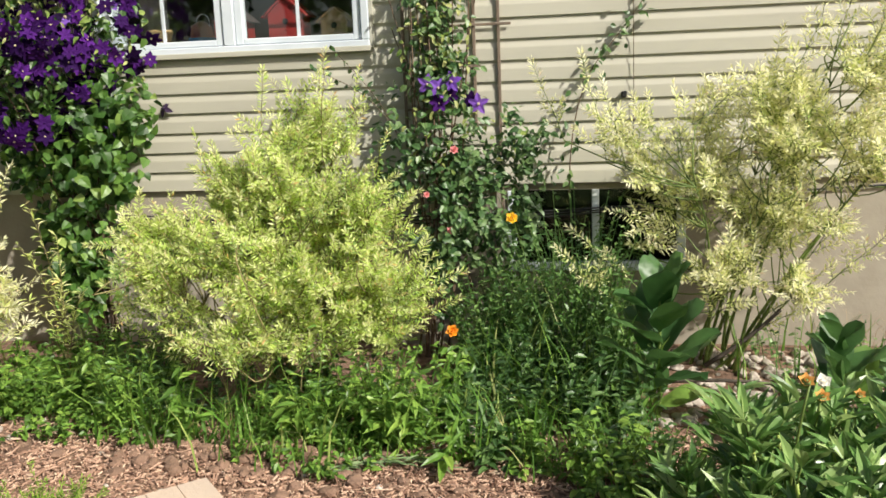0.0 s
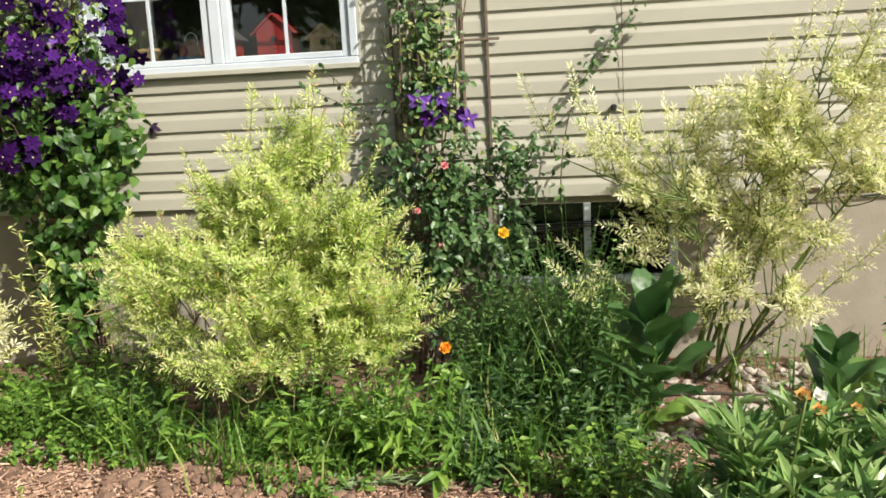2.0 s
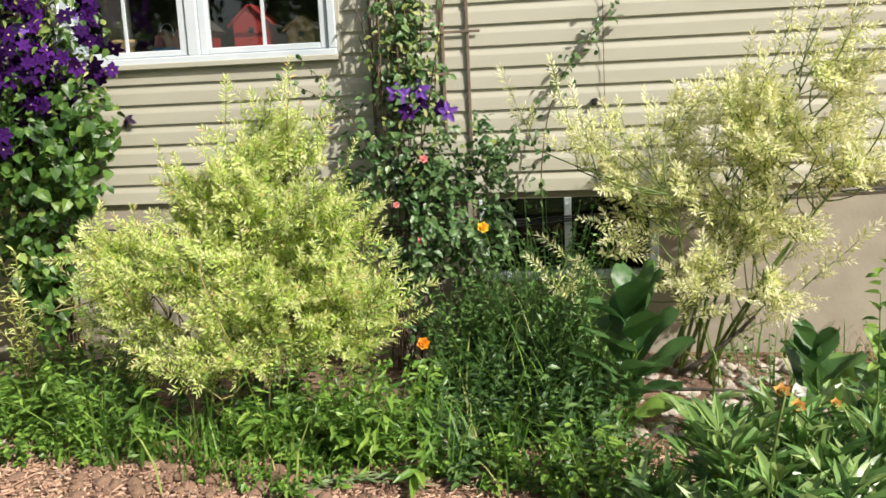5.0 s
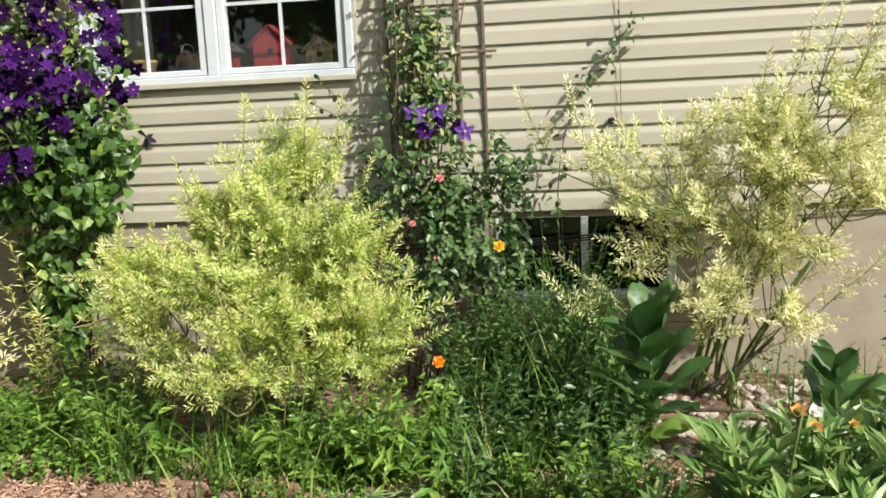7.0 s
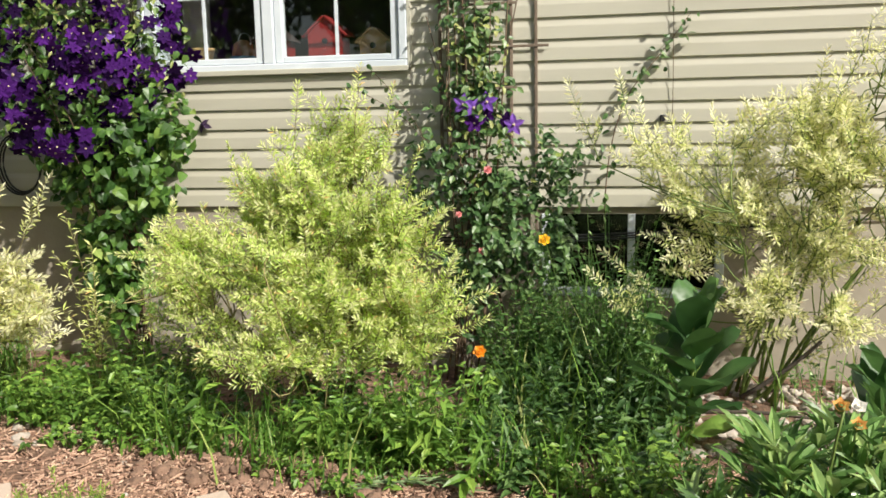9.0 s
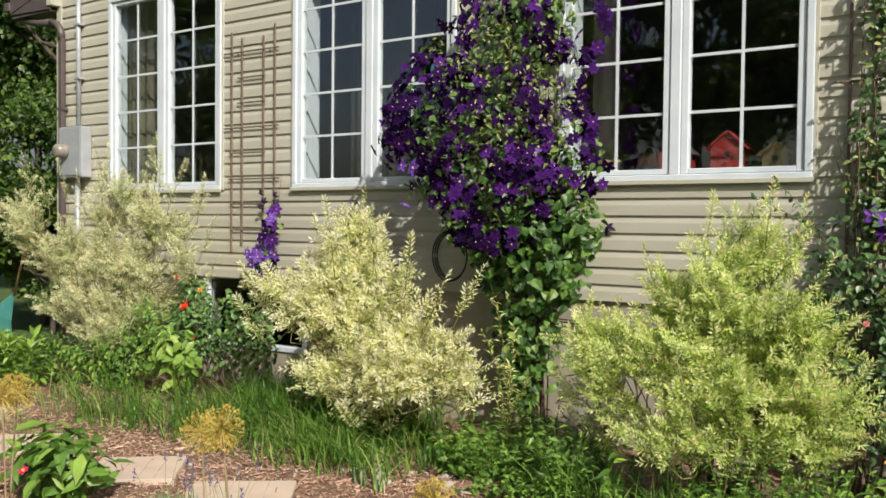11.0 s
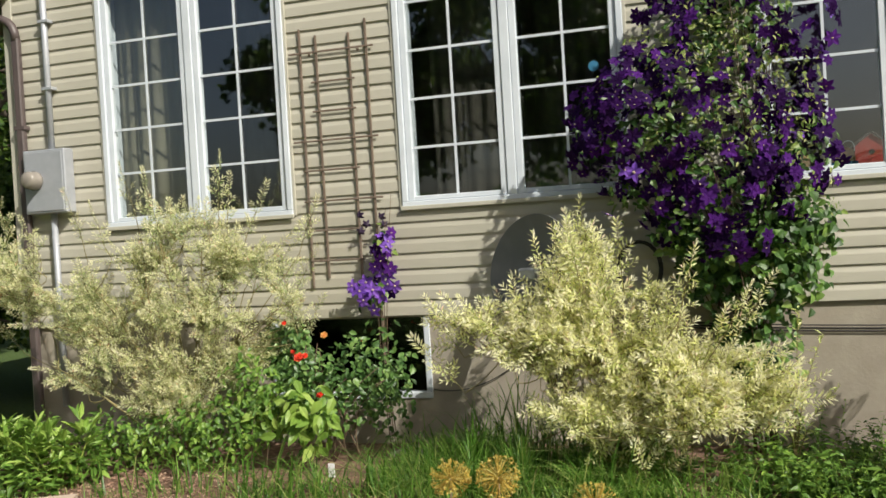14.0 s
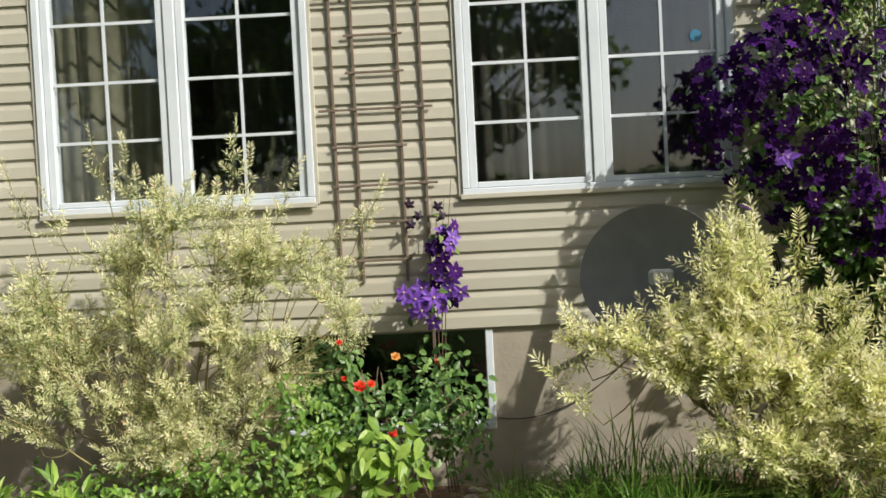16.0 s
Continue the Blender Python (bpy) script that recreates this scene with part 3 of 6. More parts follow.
for sx in (-1, 1):
    e = sx * TIP
    part("roof_slope", sloped(sx, -0.13, 8.4, 0.172, 0.205), M["shingle"], roof)
    part("fascia", sloped(sx, -0.12, -0.10, 0.0, 0.17), M["brown"], roof, "brown metal rake board")
    part("soffit", sloped(sx, -0.099, 8.3, 0.02, 0.04), M["trim"], roof, "cream rake soffit")
    bm = bmesh.new()
    a, b = ([bm.verts.new(q) for q in ((e, y, TIPZ - 0.01), (sx * 6.70, y, TIPZ - 0.03), (sx * 6.70, y, 3.915), (e, y, TIPZ + 0.012))] for y in (-0.112, -0.098))
    for i in range(4):
        j = (i + 1) % 4
        bm.faces.new((a[i], a[j], b[j], b[i]))
    bm.faces.new(a[::-1])
    bm.faces.new(b)
    bmesh.ops.recalc_face_normals(bm, faces=bm.faces)
    part("eave_return", bm, M["brown"], roof, "brown boxed eave end")
    part("eave_soffit", boxes((min(e, sx * 6.71), max(e, sx * 6.71), -0.097, 8.3, TIPZ - 0.05, TIPZ - 0.03)), M["brown"], roof, "brown eave soffit")
    part("gutter", boxes((e - 0.06 * (1 - sx), e + 0.06 * (1 + sx), -0.13, 8.3, TIPZ + 0.03, TIPZ + 0.13), bevel=0.01), M["brown"], roof, "brown metal gutter")
    x = sx * 6.69
    part("frieze_block", boxes((x - 0.05, x + 0.05, -0.125, -0.004, 3.70, 3.90), bevel=0.006), M["trim"], roof, "cream corner block")

# corner posts
for x in (X0 - 0.012, X1 - 0.078):
    solo("corner_post", boxes((x, x + 0.09, -0.024, 0.004, ZB - 0.01, 3.88), bevel=0.004), M["trim"], "cream vinyl corner post of the house", "trim", group="corner posts", kind="structure")


# ---------- plants: builders ----------
def in_blobs(rng, blobs, n, shell=0.45):
    """Points inside weighted ellipsoids (x, y, z, rx, ry, rz, weight), crowded towards the skin, with the way outward."""
    w = np.array([b[6] for b in blobs], float)
    pick = rng.choice(len(blobs), n, p=w / w.sum())
    c = np.array([b[:3] for b in blobs])[pick]
    r = np.array([b[3:6] for b in blobs])[pick]
    d = rand_dirs(rng, n)
    p = c + d * r * rng.uniform(0, 1, n)[:, None] ** shell
    return p, unit(d / r)


def willow(name, label, base, blobs, branches, mats, seed, spires=(), stems=14, per=9, leaf=(0.036, 0.054), leaf_w=0.0105, shoot=(0.09, 0.20), up=0.35, depth=0.1, wall_gap=-0.06, low=0.3, stem_mat="twig"):
    """A shrub of arching stems, plume-like branches, side shoots and paired narrow leaves."""
    rng = np.random.default_rng(seed)
    t = thing(name, label, "shrub", base, group="variegated willow shrubs")
    b0 = np.array(base, float)
    tops, _ = in_blobs(rng, blobs, stems, 0.6)
    paths, pts = [], []
    for q in tops:
        foot = b0 + np.array((rng.uniform(-0.13, 0.13), rng.uniform(-0.1, 0.1), -0.03))
        mid = foot + (q - foot) * (0.35, 0.35, 0.62) + rng.normal(0, 0.05, 3)
        c = bez(foot, mid, q, 12)
        paths.append((c, 0.010, 0.003))
        pts.append(c[3:])
    stems_of(paths, M[stem_mat], t, 6)
    pts = np.concatenate(pts)
    ends, out = in_blobs(rng, blobs, int(branches * 1.35), 0.55)
    airy = np.array([noise.noise(Vector(q) * 4.2 + Vector((seed, 0, 0))) for q in ends]) > -0.17
    ends, out = ends[airy][:branches], out[airy][:branches]
    heart = b0 + np.array((0, 0, 0.28))
    ways = unit(unit(ends - heart) * 0.5 + out * (0.6, 0.6, 0.15) + np.array((0, -0.15, up)) + rng.normal(0, 0.36, ends.shape))
    slim = np.zeros(len(ends), bool)
    if len(spires):
        sp = np.array(spires, float)
        sp = sp - unit(sp - heart + np.array((0, 0, 0.3))) * 0.13 + rng.normal(0, depth, (len(sp), 1)) * np.array((0, 1.0, 0))
        ends = np.concatenate((ends, sp))
        ways = np.concatenate((ways, unit(unit(sp - heart) + np.array((0, 0, 0.45)) + rng.normal(0, 0.1, sp.shape))))
        slim = np.concatenate((slim, np.ones(len(sp), bool)))
    ends[:, 1] = np.minimum(ends[:, 1], wall_gap)
    ends[:, 2] = np.maximum(ends[:, 2], low)
    twigs = []
    rows = {"tip_foliage": [], "foliage": [], "older_foliage": []}
    for e, d, thin in zip(ends, ways, slim):
        reach = rng.uniform(0.24, 0.40)
        s = e - d * reach
        near = pts[np.argmin(((pts - s + np.array((0, 0, 0.12))) ** 2).sum(1))]
        arc = bez(s, (s + e) / 2 + np.array((0, 0, 0.025)) + rng.normal(0, 0.015, 3), e, 9)
        twigs.append((np.concatenate((bez(near, (near + s) / 2 - d * 0.05, s, 4)[:-1], arc)), 0.0045, 0.0014))
        face = unit(np.array((0.25, -0.6, 0.65)) + rng.normal(0, 0.38, 3))
        flank = unit(np.cross(d, face))
        n = 7 if thin else per
        tone = rng.random()
        for k in range(n + 1):
            f = 0.22 + 0.78 * k / n
            root = arc[min(8, int(round(f * 8)))]
            if k == n:
                w, ln = d, rng.uniform(0.12, 0.2)
            else:
                w = unit(d * 0.8 + flank * (1 if k % 2 else -1) * rng.uniform(0.5, 1.15) + face * rng.normal(0.15, 0.32) + np.array((0, 0, 0.12)))
                ln = rng.uniform(*shoot) * (1.1 - 0.45 * f) * (0.6 if thin else 1.0)
            tip = root + w * ln
            tip[1] = min(tip[1], wall_gap)
            bend = rng.normal(0, 0.010, 3) - np.array((0, 0, 0.006))
            mid = (root + tip) / 2 - bend
            twigs.append((np.stack((root, mid, tip)), 0.002, 0.0009))
            m = max(5, int(ln / (leaf[0] * 0.33)))
            g = np.linspace(0.08, 1.0, m)[:, None]
            q = (1 - g) ** 2 * root + 2 * g * (1 - g) * mid + g * g * tip
            nrm = unit(face + rng.normal(0, 0.35, 3))
            e1 = unit(np.cross(w, nrm))
            e2 = np.cross(e1, w)
            roll = ((np.arange(m) % 2) * 0.9 - 0.45 + rng.normal(0, 0.2, m))[:, None]
            rad = np.cos(roll) * e1 + np.sin(roll) * e2
            open_up = 0.5 + 1.2 * g ** 5
            size = rng.uniform(*leaf) * (0.62 + 0.75 * g - 0.62 * g ** 3) * rng.uniform(0.85, 1.12, (m, 1))
            for side in (1, -1):
                wy = unit(rad * side + w * open_up + rng.normal(0, 0.14, (m, 3)))
                up_ = unit(nrm * 0.9 + rng.normal(0, 0.28, (m, 3)))
                age = g[:, 0] * 0.75 + 0.32 * f + 0.3 * (tone - 0.5) + rng.normal(0, 0.13, m)
                for nm, pick in (("tip_foliage", age > 0.78), ("foliage", (age <= 0.78) & (age > 0.32)), ("older_foliage", age <= 0.32)):
                    if pick.any():
                        rows[nm].append((q[pick], wy[pick], up_[pick], size[pick, 0]))
    for nm, mt in zip(("tip_foliage", "foliage", "older_foliage"), mats):
        P, W, U, S = (np.concatenate(z) for z in zip(*rows[nm]))
        v, f = leaf_small(P, W, U, S, leaf_w * (0.6 + 0.4 * S / leaf[1]), 0.16)
        tagged(raw(nm, v, f, M[mt], t), kind="stuff")
    twigs_of(twigs, M[stem_mat], t)
    return t


def petals_mesh(name, n, length, width, cup, mat_petal, mat_mid, mid_r=0.012, layers=1):
    """A flower facing +z at the origin: its petals and a small centre."""
    pos, way, upv, ln = [], [], [], []
    for l in range(layers):
        for k in range(n):
            a = 2 * math.pi * (k + 0.5 * l) / n + 0.15 * math.sin(5 * k + l)
            c = cup + 0.45 * l
            pos.append((0, 0, 0.003 * l))
            way.append((math.cos(a) * math.cos(c), math.sin(a) * math.cos(c), math.sin(c)))
            upv.append((-math.cos(a) * math.sin(c), -math.sin(a) * math.sin(c), math.cos(c)))
            ln.append(length * (1 - 0.22 * l))
    ln = np.array(ln)
    v, f = leaf_oval(np.array(pos), np.array(way), np.array(upv), ln, width * ln / length, 0.1, 0.12)
    n_petal = len(f)
    bm2 = bmesh.new()
    bmesh.ops.create_icosphere(bm2, subdivisions=1, radius=mid_r, matrix=Matrix.Translation((0, 0, mid_r * 0.5)))
    v2 = np.array([q.co[:] for q in bm2.verts])
    f2 = [tuple(q.index for q in fc.verts) for fc in bm2.faces]
    bm2.free()
    v, f = join((v, f), (v2, f2))
    me = bpy.data.meshes.new(name)
    me.from_pydata(v.tolist(), [], f)
    for i, p in enumerate(me.polygons):
        p.material_index = 0 if i < n_petal else 1
    bm = bmesh.new()
    bm.from_mesh(me)
    bmesh.ops.remove_doubles(bm, verts=bm.verts[:], dist=0.0035)
    bm.to_mesh(me)
    bm.free()
    me.materials.append(mat_petal)
    me.materials.append(mat_mid)
    return me


def place_flower(name, me, parent, p, facing, scale=1.0, spin=0.0, label=""):
    ob = new(name, me)
    hang(ob, parent, label)
    q = Vector(facing).to_track_quat("Z", "Y").to_matrix().to_4x4()
    m = Matrix.Translation(Vector(p) - ORIGIN[parent.name]) @ q @ pose(0, 0, 0, 0, 0, spin) @ Matrix.Diagonal((scale, scale, scale, 1))
    ob.matrix_basis = m
    return ob


def leaf_mass(rng, blobs, n, size, ratio, out_bias=(0.25, -0.55, 0.5), shell=0.4, heart=False, spread=0.8, droop=0.25, wall_gap=-0.03):
    p, out = in_blobs(rng, blobs, n, shell)
    p[:, 1] = np.minimum(p[:, 1], wall_gap)
    nor = unit(out * 0.5 + np.array(out_bias) + rng.normal(0, 0.4, (n, 3)))
    w = rand_dirs(rng, n) * spread + np.array((0, -0.2, -0.45))
    w -= (w * nor).sum(1)[:, None] * nor
    ln = rng.uniform(*size, n)
    return leaf_oval(p, unit(w), nor, ln, ln * ratio, 0.14, droop, heart)


# ---------- willows ----------
willow("willow_shrub", "yellow-green dappled willow shrub in full leaf against the siding", (0.62, -0.98, 0),
       [(0.60, -1.16, 0.66, 0.54, 0.34, 0.26, 5.2), (0.10, -1.18, 0.66, 0.26, 0.22, 0.20, 2.0), (0.00, -1.15, 0.86, 0.12, 0.14, 0.07, 0.5), (1.12, -1.18, 0.58, 0.24, 0.26, 0.20, 1.9), (0.66, -1.04, 1.02, 0.44, 0.28, 0.26, 3.6), (0.98, -1.08, 0.92, 0.22, 0.22, 0.18, 1.2), (0.30, -1.1, 0.92, 0.24, 0.22, 0.16, 1.2), (0.72, -0.98, 1.30, 0.28, 0.18, 0.18, 1.2), (0.40, -1.0, 1.10, 0.16, 0.18, 0.14, 0.6), (0.62, -1.36, 0.46, 0.50, 0.12, 0.10, 1.5)],
       215, ("willow_gold_tip", "willow_gold", "willow_green"), 11,
       [(0.53, -1.05, 1.56), (0.86, -1.0, 1.70), (0.97, -1.0, 1.55), (0.20, -1.1, 1.34), (0.68, -1.0, 1.50), (0.76, -1.0, 1.58), (-0.25, -1.15, 0.74), (-0.16, -1.15, 0.46), (-0.06, -1.1, 0.95), (0.06, -1.1, 0.98), (1.38, -1.15, 0.58), (1.26, -1.1, 1.0), (1.12, -1.0, 1.30), (0.30, -1.1, 1.24), (1.20, -1.15, 0.40)],
       stems=16, per=10, leaf=(0.032, 0.047), leaf_w=0.0095, low=0.32)
willow("willow_shrub", "cream and green variegated willow shrub leaning over the grass", (-1.72, -0.82, 0),
       [(-1.78, -0.98, 0.86, 0.52, 0.28, 0.24, 3.8), (-2.18, -0.94, 0.84, 0.28, 0.18, 0.16, 1.4), (-1.98, -0.9, 1.12, 0.30, 0.16, 0.16, 1.3), (-1.22, -1.08, 0.68, 0.34, 0.26, 0.20, 2.4), (-2.20, -0.92, 0.98, 0.26, 0.18, 0.12, 1.0), (-2.62, -0.92, 0.98, 0.22, 0.12, 0.06, 0.5), (-1.96, -0.82, 1.34, 0.20, 0.14, 0.18, 1.1), (-1.45, -1.0, 1.08, 0.22, 0.16, 0.10, 0.7), (-0.92, -1.1, 0.56, 0.18, 0.18, 0.14, 0.9), (-1.38, -1.22, 0.48, 0.42, 0.14, 0.12, 1.7), (-1.60, -1.05, 0.62, 0.34, 0.2, 0.14, 1.2), (-1.80, -1.1, 0.46, 0.40, 0.18, 0.12, 1.6), (-2.35, -0.92, 0.92, 0.30, 0.14, 0.10, 0.8)],
       195, ("willow_cream_tip", "willow_cream", "willow_mid"), 12,
       [(-1.92, -0.85, 1.70), (-1.96, -0.85, 1.56), (-1.68, -0.9, 1.54), (-2.18, -0.85, 1.46), (-1.26, -0.98, 1.36), (-0.84, -1.0, 1.18), (-1.0, -1.15, 1.12), (-0.64, -1.05, 0.66), (-0.70, -1.1, 0.44), (-2.97, -0.95, 0.84), (-2.80, -0.92, 1.10), (-2.62, -0.92, 1.10), (-2.44, -0.92, 1.10), (-1.12, -1.0, 0.98)],
       stems=12, per=9, leaf=(0.042, 0.060), leaf_w=0.0128, shoot=(0.10, 0.21), up=0.22, low=0.34)
willow("willow_shrub", "airy cream-leaved variegated willow shrub with open stems", (2.62, -0.40, 0),
       [(2.62, -0.58, 1.06, 0.46, 0.26, 0.28, 3.0), (2.95, -0.56, 0.84, 0.36, 0.22, 0.16, 1.0), (3.38, -0.58, 1.34, 0.22, 0.2, 0.18, 1.2), (2.44, -0.56, 1.32, 0.34, 0.2, 0.12, 1.0), (2.85, -0.56, 1.44, 0.26, 0.18, 0.12, 0.8), (3.02, -0.58, 1.26, 0.34, 0.26, 0.26, 2.2), (2.18, -0.55, 1.24, 0.20, 0.18, 0.16, 0.8), (2.72, -0.62, 0.60, 0.32, 0.2, 0.18, 1.0), (3.30, -0.56, 1.60, 0.24, 0.2, 0.20, 1.3), (3.40, -0.56, 1.10, 0.22, 0.2, 0.18, 0.7), (2.34, -0.6, 0.78, 0.18, 0.15, 0.14, 0.4), (3.05, -0.6, 0.46, 0.16, 0.15, 0.08, 0.3)],
       124, ("willow_cream_tip", "willow_cream", "willow_mid"), 13,
       [(1.75, -0.6, 1.56), (1.98, -0.6, 1.58), (2.08, -0.6, 1.48), (2.30, -0.6, 1.44), (2.42, -0.6, 1.42), (2.60, -0.6, 1.46), (2.78, -0.6, 1.54), (2.92, -0.6, 1.68), (3.10, -0.55, 1.88), (3.25, -0.55, 1.92), (3.42, -0.55, 1.96), (3.42, -0.6, 0.78), (1.86, -0.7, 0.72), (1.96, -0.7, 0.78), (3.20, -0.6, 0.60), (3.16, -0.6, 0.42)],
       stems=11, per=8, leaf=(0.036, 0.052), leaf_w=0.0112, shoot=(0.10, 0.22), up=0.14, low=0.3, stem_mat="greenstem")
willow("willow_shrub", "tall feathery cream-green willow shrub below the first window", (-4.85, -0.50, 0),
       [(-4.72, -0.60, 1.16, 0.66, 0.28, 0.34, 4.2), (-5.55, -0.60, 1.18, 0.45, 0.26, 0.34, 2.6), (-4.35, -0.56, 1.48, 0.42, 0.18, 0.18, 1.4), (-5.15, -0.56, 1.56, 0.36, 0.18, 0.22, 1.4), (-6.15, -0.64, 1.30, 0.34, 0.22, 0.32, 1.2), (-6.42, -0.65, 1.62, 0.22, 0.14, 0.26, 0.7), (-4.7, -0.72, 0.72, 0.62, 0.2, 0.16, 1.8), (-5.4, -0.70, 0.68, 0.50, 0.2, 0.2, 1.4), (-4.8, -0.78, 0.50, 0.5, 0.14, 0.12, 1.2), (-4.28, -0.6, 0.80, 0.2, 0.15, 0.16, 1.0), (-4.9, -0.54, 1.74, 0.52, 0.12, 0.12, 1.1), (-4.0, -0.55, 1.18, 0.22, 0.16, 0.18, 0.8)],
       190, ("willow_pale_tip", "willow_pale", "willow_grey"), 14,
       [(-5.28, -0.55, 2.18), (-5.12, -0.55, 2.10), (-5.02, -0.55, 1.96), (-4.84, -0.55, 1.88), (-4.50, -0.52, 2.20), (-4.42, -0.52, 2.06), (-4.20, -0.52, 1.92), (-4.62, -0.52, 1.86), (-3.72, -0.45, 1.78), (-3.82, -0.5, 1.5), (-6.75, -0.65, 1.72), (-6.46, -0.62, 2.10), (-6.66, -0.65, 1.04), (-6.30, -0.6, 1.86), (-5.72, -0.55, 1.98), (-5.55, -0.55, 1.86), (-3.76, -0.55, 1.14), (-6.55, -0.62, 1.45)],
       stems=18, per=9, leaf=(0.032, 0.050), leaf_w=0.0098, shoot=(0.10, 0.22), up=0.5, low=0.3)

# ---------- clematis between the windows ----------
rng = np.random.default_rng(21)
clem = thing("clematis", "climbing clematis covered in deep purple flowers on the house wall", "climbing plant", (-1.05, -0.2, 0))
CB = [(-1.32, -0.34, 2.12, 0.68, 0.42, 0.52, 5), (-1.05, -0.26, 2.75, 0.46, 0.28, 0.42, 3.2), (-0.85, -0.24, 3.15, 0.30, 0.20, 0.50, 2.8), (-1.12, -0.36, 1.64, 0.52, 0.38, 0.42, 2.8), (-1.62, -0.30, 1.72, 0.22, 0.2, 0.22, 0.4), (-0.80, -0.28, 1.25, 0.36, 0.30, 0.40, 2.6), (-0.88, -0.27, 0.62, 0.24, 0.20, 0.42, 1.5), (-0.62, -0.24, 1.9, 0.26, 0.22, 0.4, 1.0), (-1.75, -0.3, 2.2, 0.28, 0.25, 0.25, 0.5)]
v, f = leaf_mass(rng, CB[:5] + CB[7:], 2350, (0.035, 0.070), 0.62, heart=True, shell=0.6)
raw("foliage", v, f, M["clematis_leaf"], clem)
v, f = leaf_mass(rng, CB[5:7] + [(-0.60, -0.26, 1.45, 0.22, 0.2, 0.3, 1.2)], 1100, (0.045, 0.085), 0.86, heart=True, shell=0.5)
v2, f2 = leaf_mass(rng, [(-1.14, -0.2, 1.25, 0.26, 0.12, 0.32, 2), (-1.36, -0.28, 1.45, 0.18, 0.14, 0.18, 0.8), (-1.05, -0.2, 0.7, 0.2, 0.12, 0.35, 1)], 560, (0.045, 0.08), 0.8, heart=True, shell=0.5)
v, f = join((v, f), (v2, f2))
raw("lower_foliage", v, f, M["clematis_low"], clem, "broad bright green lower leaves")
TB = [(-0.98, -0.30, 2.85, 0.40, 0.26, 0.36, 2), (-0.75, -0.36, 2.3, 0.30, 0.24, 0.42, 2), (-1.3, -0.45, 2.6, 0.36, 0.24, 0.2, 1.2), (-0.6, -0.3, 1.7, 0.2, 0.2, 0.35, 1), (-1.15, -0.5, 2.2, 0.45, 0.26, 0.42, 2.6)]
v, f = leaf_mass(rng, TB, 1150, (0.024, 0.046), 0.42, shell=0.3)
raw("young_foliage", v, f, M["clematis_young"], clem, "small yellow-green leaves and seed heads")
paths = []
for k in range(26):
    q, _ = in_blobs(rng, CB[:4], 1, 0.6)
    foot = np.array((-0.9 + rng.uniform(-0.1, 0.1), -0.14 + rng.uniform(-0.06, 0.06), -0.03))
    paths.append((bez(foot, foot + (q[0] - foot) * (0.2, 0.3, 0.6), q[0], 9), 0.006, 0.002))
stems_of(paths, M["vine"], clem, 5)
fl_dark = petals_mesh("clematis_flower", 6, 0.056, 0.036, 0.12, M["clematis_petal"], M["stamen"], 0.006)
fl_light = petals_mesh("clematis_flower_light", 5, 0.062, 0.038, 0.1, M["clematis_light"], M["stamen"], 0.009)
FB = [(b[0] + dx, b[1] - 0.02, b[2], b[3] * 1.02, b[4] * 1.08, b[5], w) for b, w, dx in zip(CB, (8, 2.4, 1.3, 4.4, 0.6, 0.25, 0, 1.4, 1.2), (0.0, -0.02, 0, 0.0, -0.03, -0.05, 0, -0.02, 0))]
p, out = in_blobs(rng, FB[:6] + FB[7:] + [(-0.50, -0.24, 2.45, 0.16, 0.1, 0.6, 0.7), (-0.62, -0.22, 3.2, 0.22, 0.14, 0.4, 0.5)], 3000, 0.22)
keep = (p[:, 1] < -0.20)
keep &= np.array([noise.noise(Vector(q) * 4.2) for q in p]) + 0.16 - 0.5 * np.clip(1.55 - p[:, 2], 0, 1) * (p[:, 0] > -1.0) > 0
p, out = p[keep][:860], out[keep][:860]
p = p + np.array([[noise.noise(Vector(q) * 4.0 + Vector((k, 0, 0))) for k in (0, 9, 17)] for q in p]) * np.array((0.16, 0.14, 0.12))
p[:, 1] = np.minimum(p[:, 1], -0.1)
face = unit(out + np.array((0.1, -0.55, -0.05)) + rng.normal(0, 0.55, out.shape))
for i in range(300):
    place_flower("flower", fl_dark if rng.random() < 0.94 else fl_light, clem, p[i], face[i], rng.uniform(0.75, 1.15), rng.uniform(0, 360))
src = fl_dark
fv = np.array([q.co[:] for q in src.vertices])
ff = [tuple(q.vertices) for q in src.polygons]
mass = []
for i in range(300, len(p)):
    m = np.array(Vector(face[i]).to_track_quat("Z", "Y").to_matrix() @ Matrix.Rotation(rng.uniform(0, 6.28), 3, "Z"))
    mass.append((fv @ m.T * rng.uniform(0.7, 1.05) + p[i], ff))
v, f = join(*mass)
tagged(raw("flower_mass", v, f, M["clematis_mass"], clem), kind="stuff")

# clematis on the first trellis
clem2 = thing("clematis", "young clematis with violet flowers climbing a trellis", "climbing plant", (-3.5, -0.1, 0))
C2 = [(-3.52, -0.14, 1.12, 0.17, 0.08, 0.15, 2), (-3.42, -0.12, 1.45, 0.10, 0.06, 0.2, 1), (-3.45, -0.18, 0.85, 0.15, 0.1, 0.15, 1.2)]
v, f = leaf_mass(rng, C2, 70, (0.04, 0.07), 0.62)
raw("foliage", v, f, M["clematis_leaf"], clem2)
stems_of([(bez((-3.45 + 0.02 * k, -0.12, -0.03), (-3.5, -0.14, 0.6), (-3.5 + 0.05 * k, -0.09, 1.5 + 0.12 * k), 10), 0.005, 0.002) for k in range(4)], M["vine"], clem2, 5)
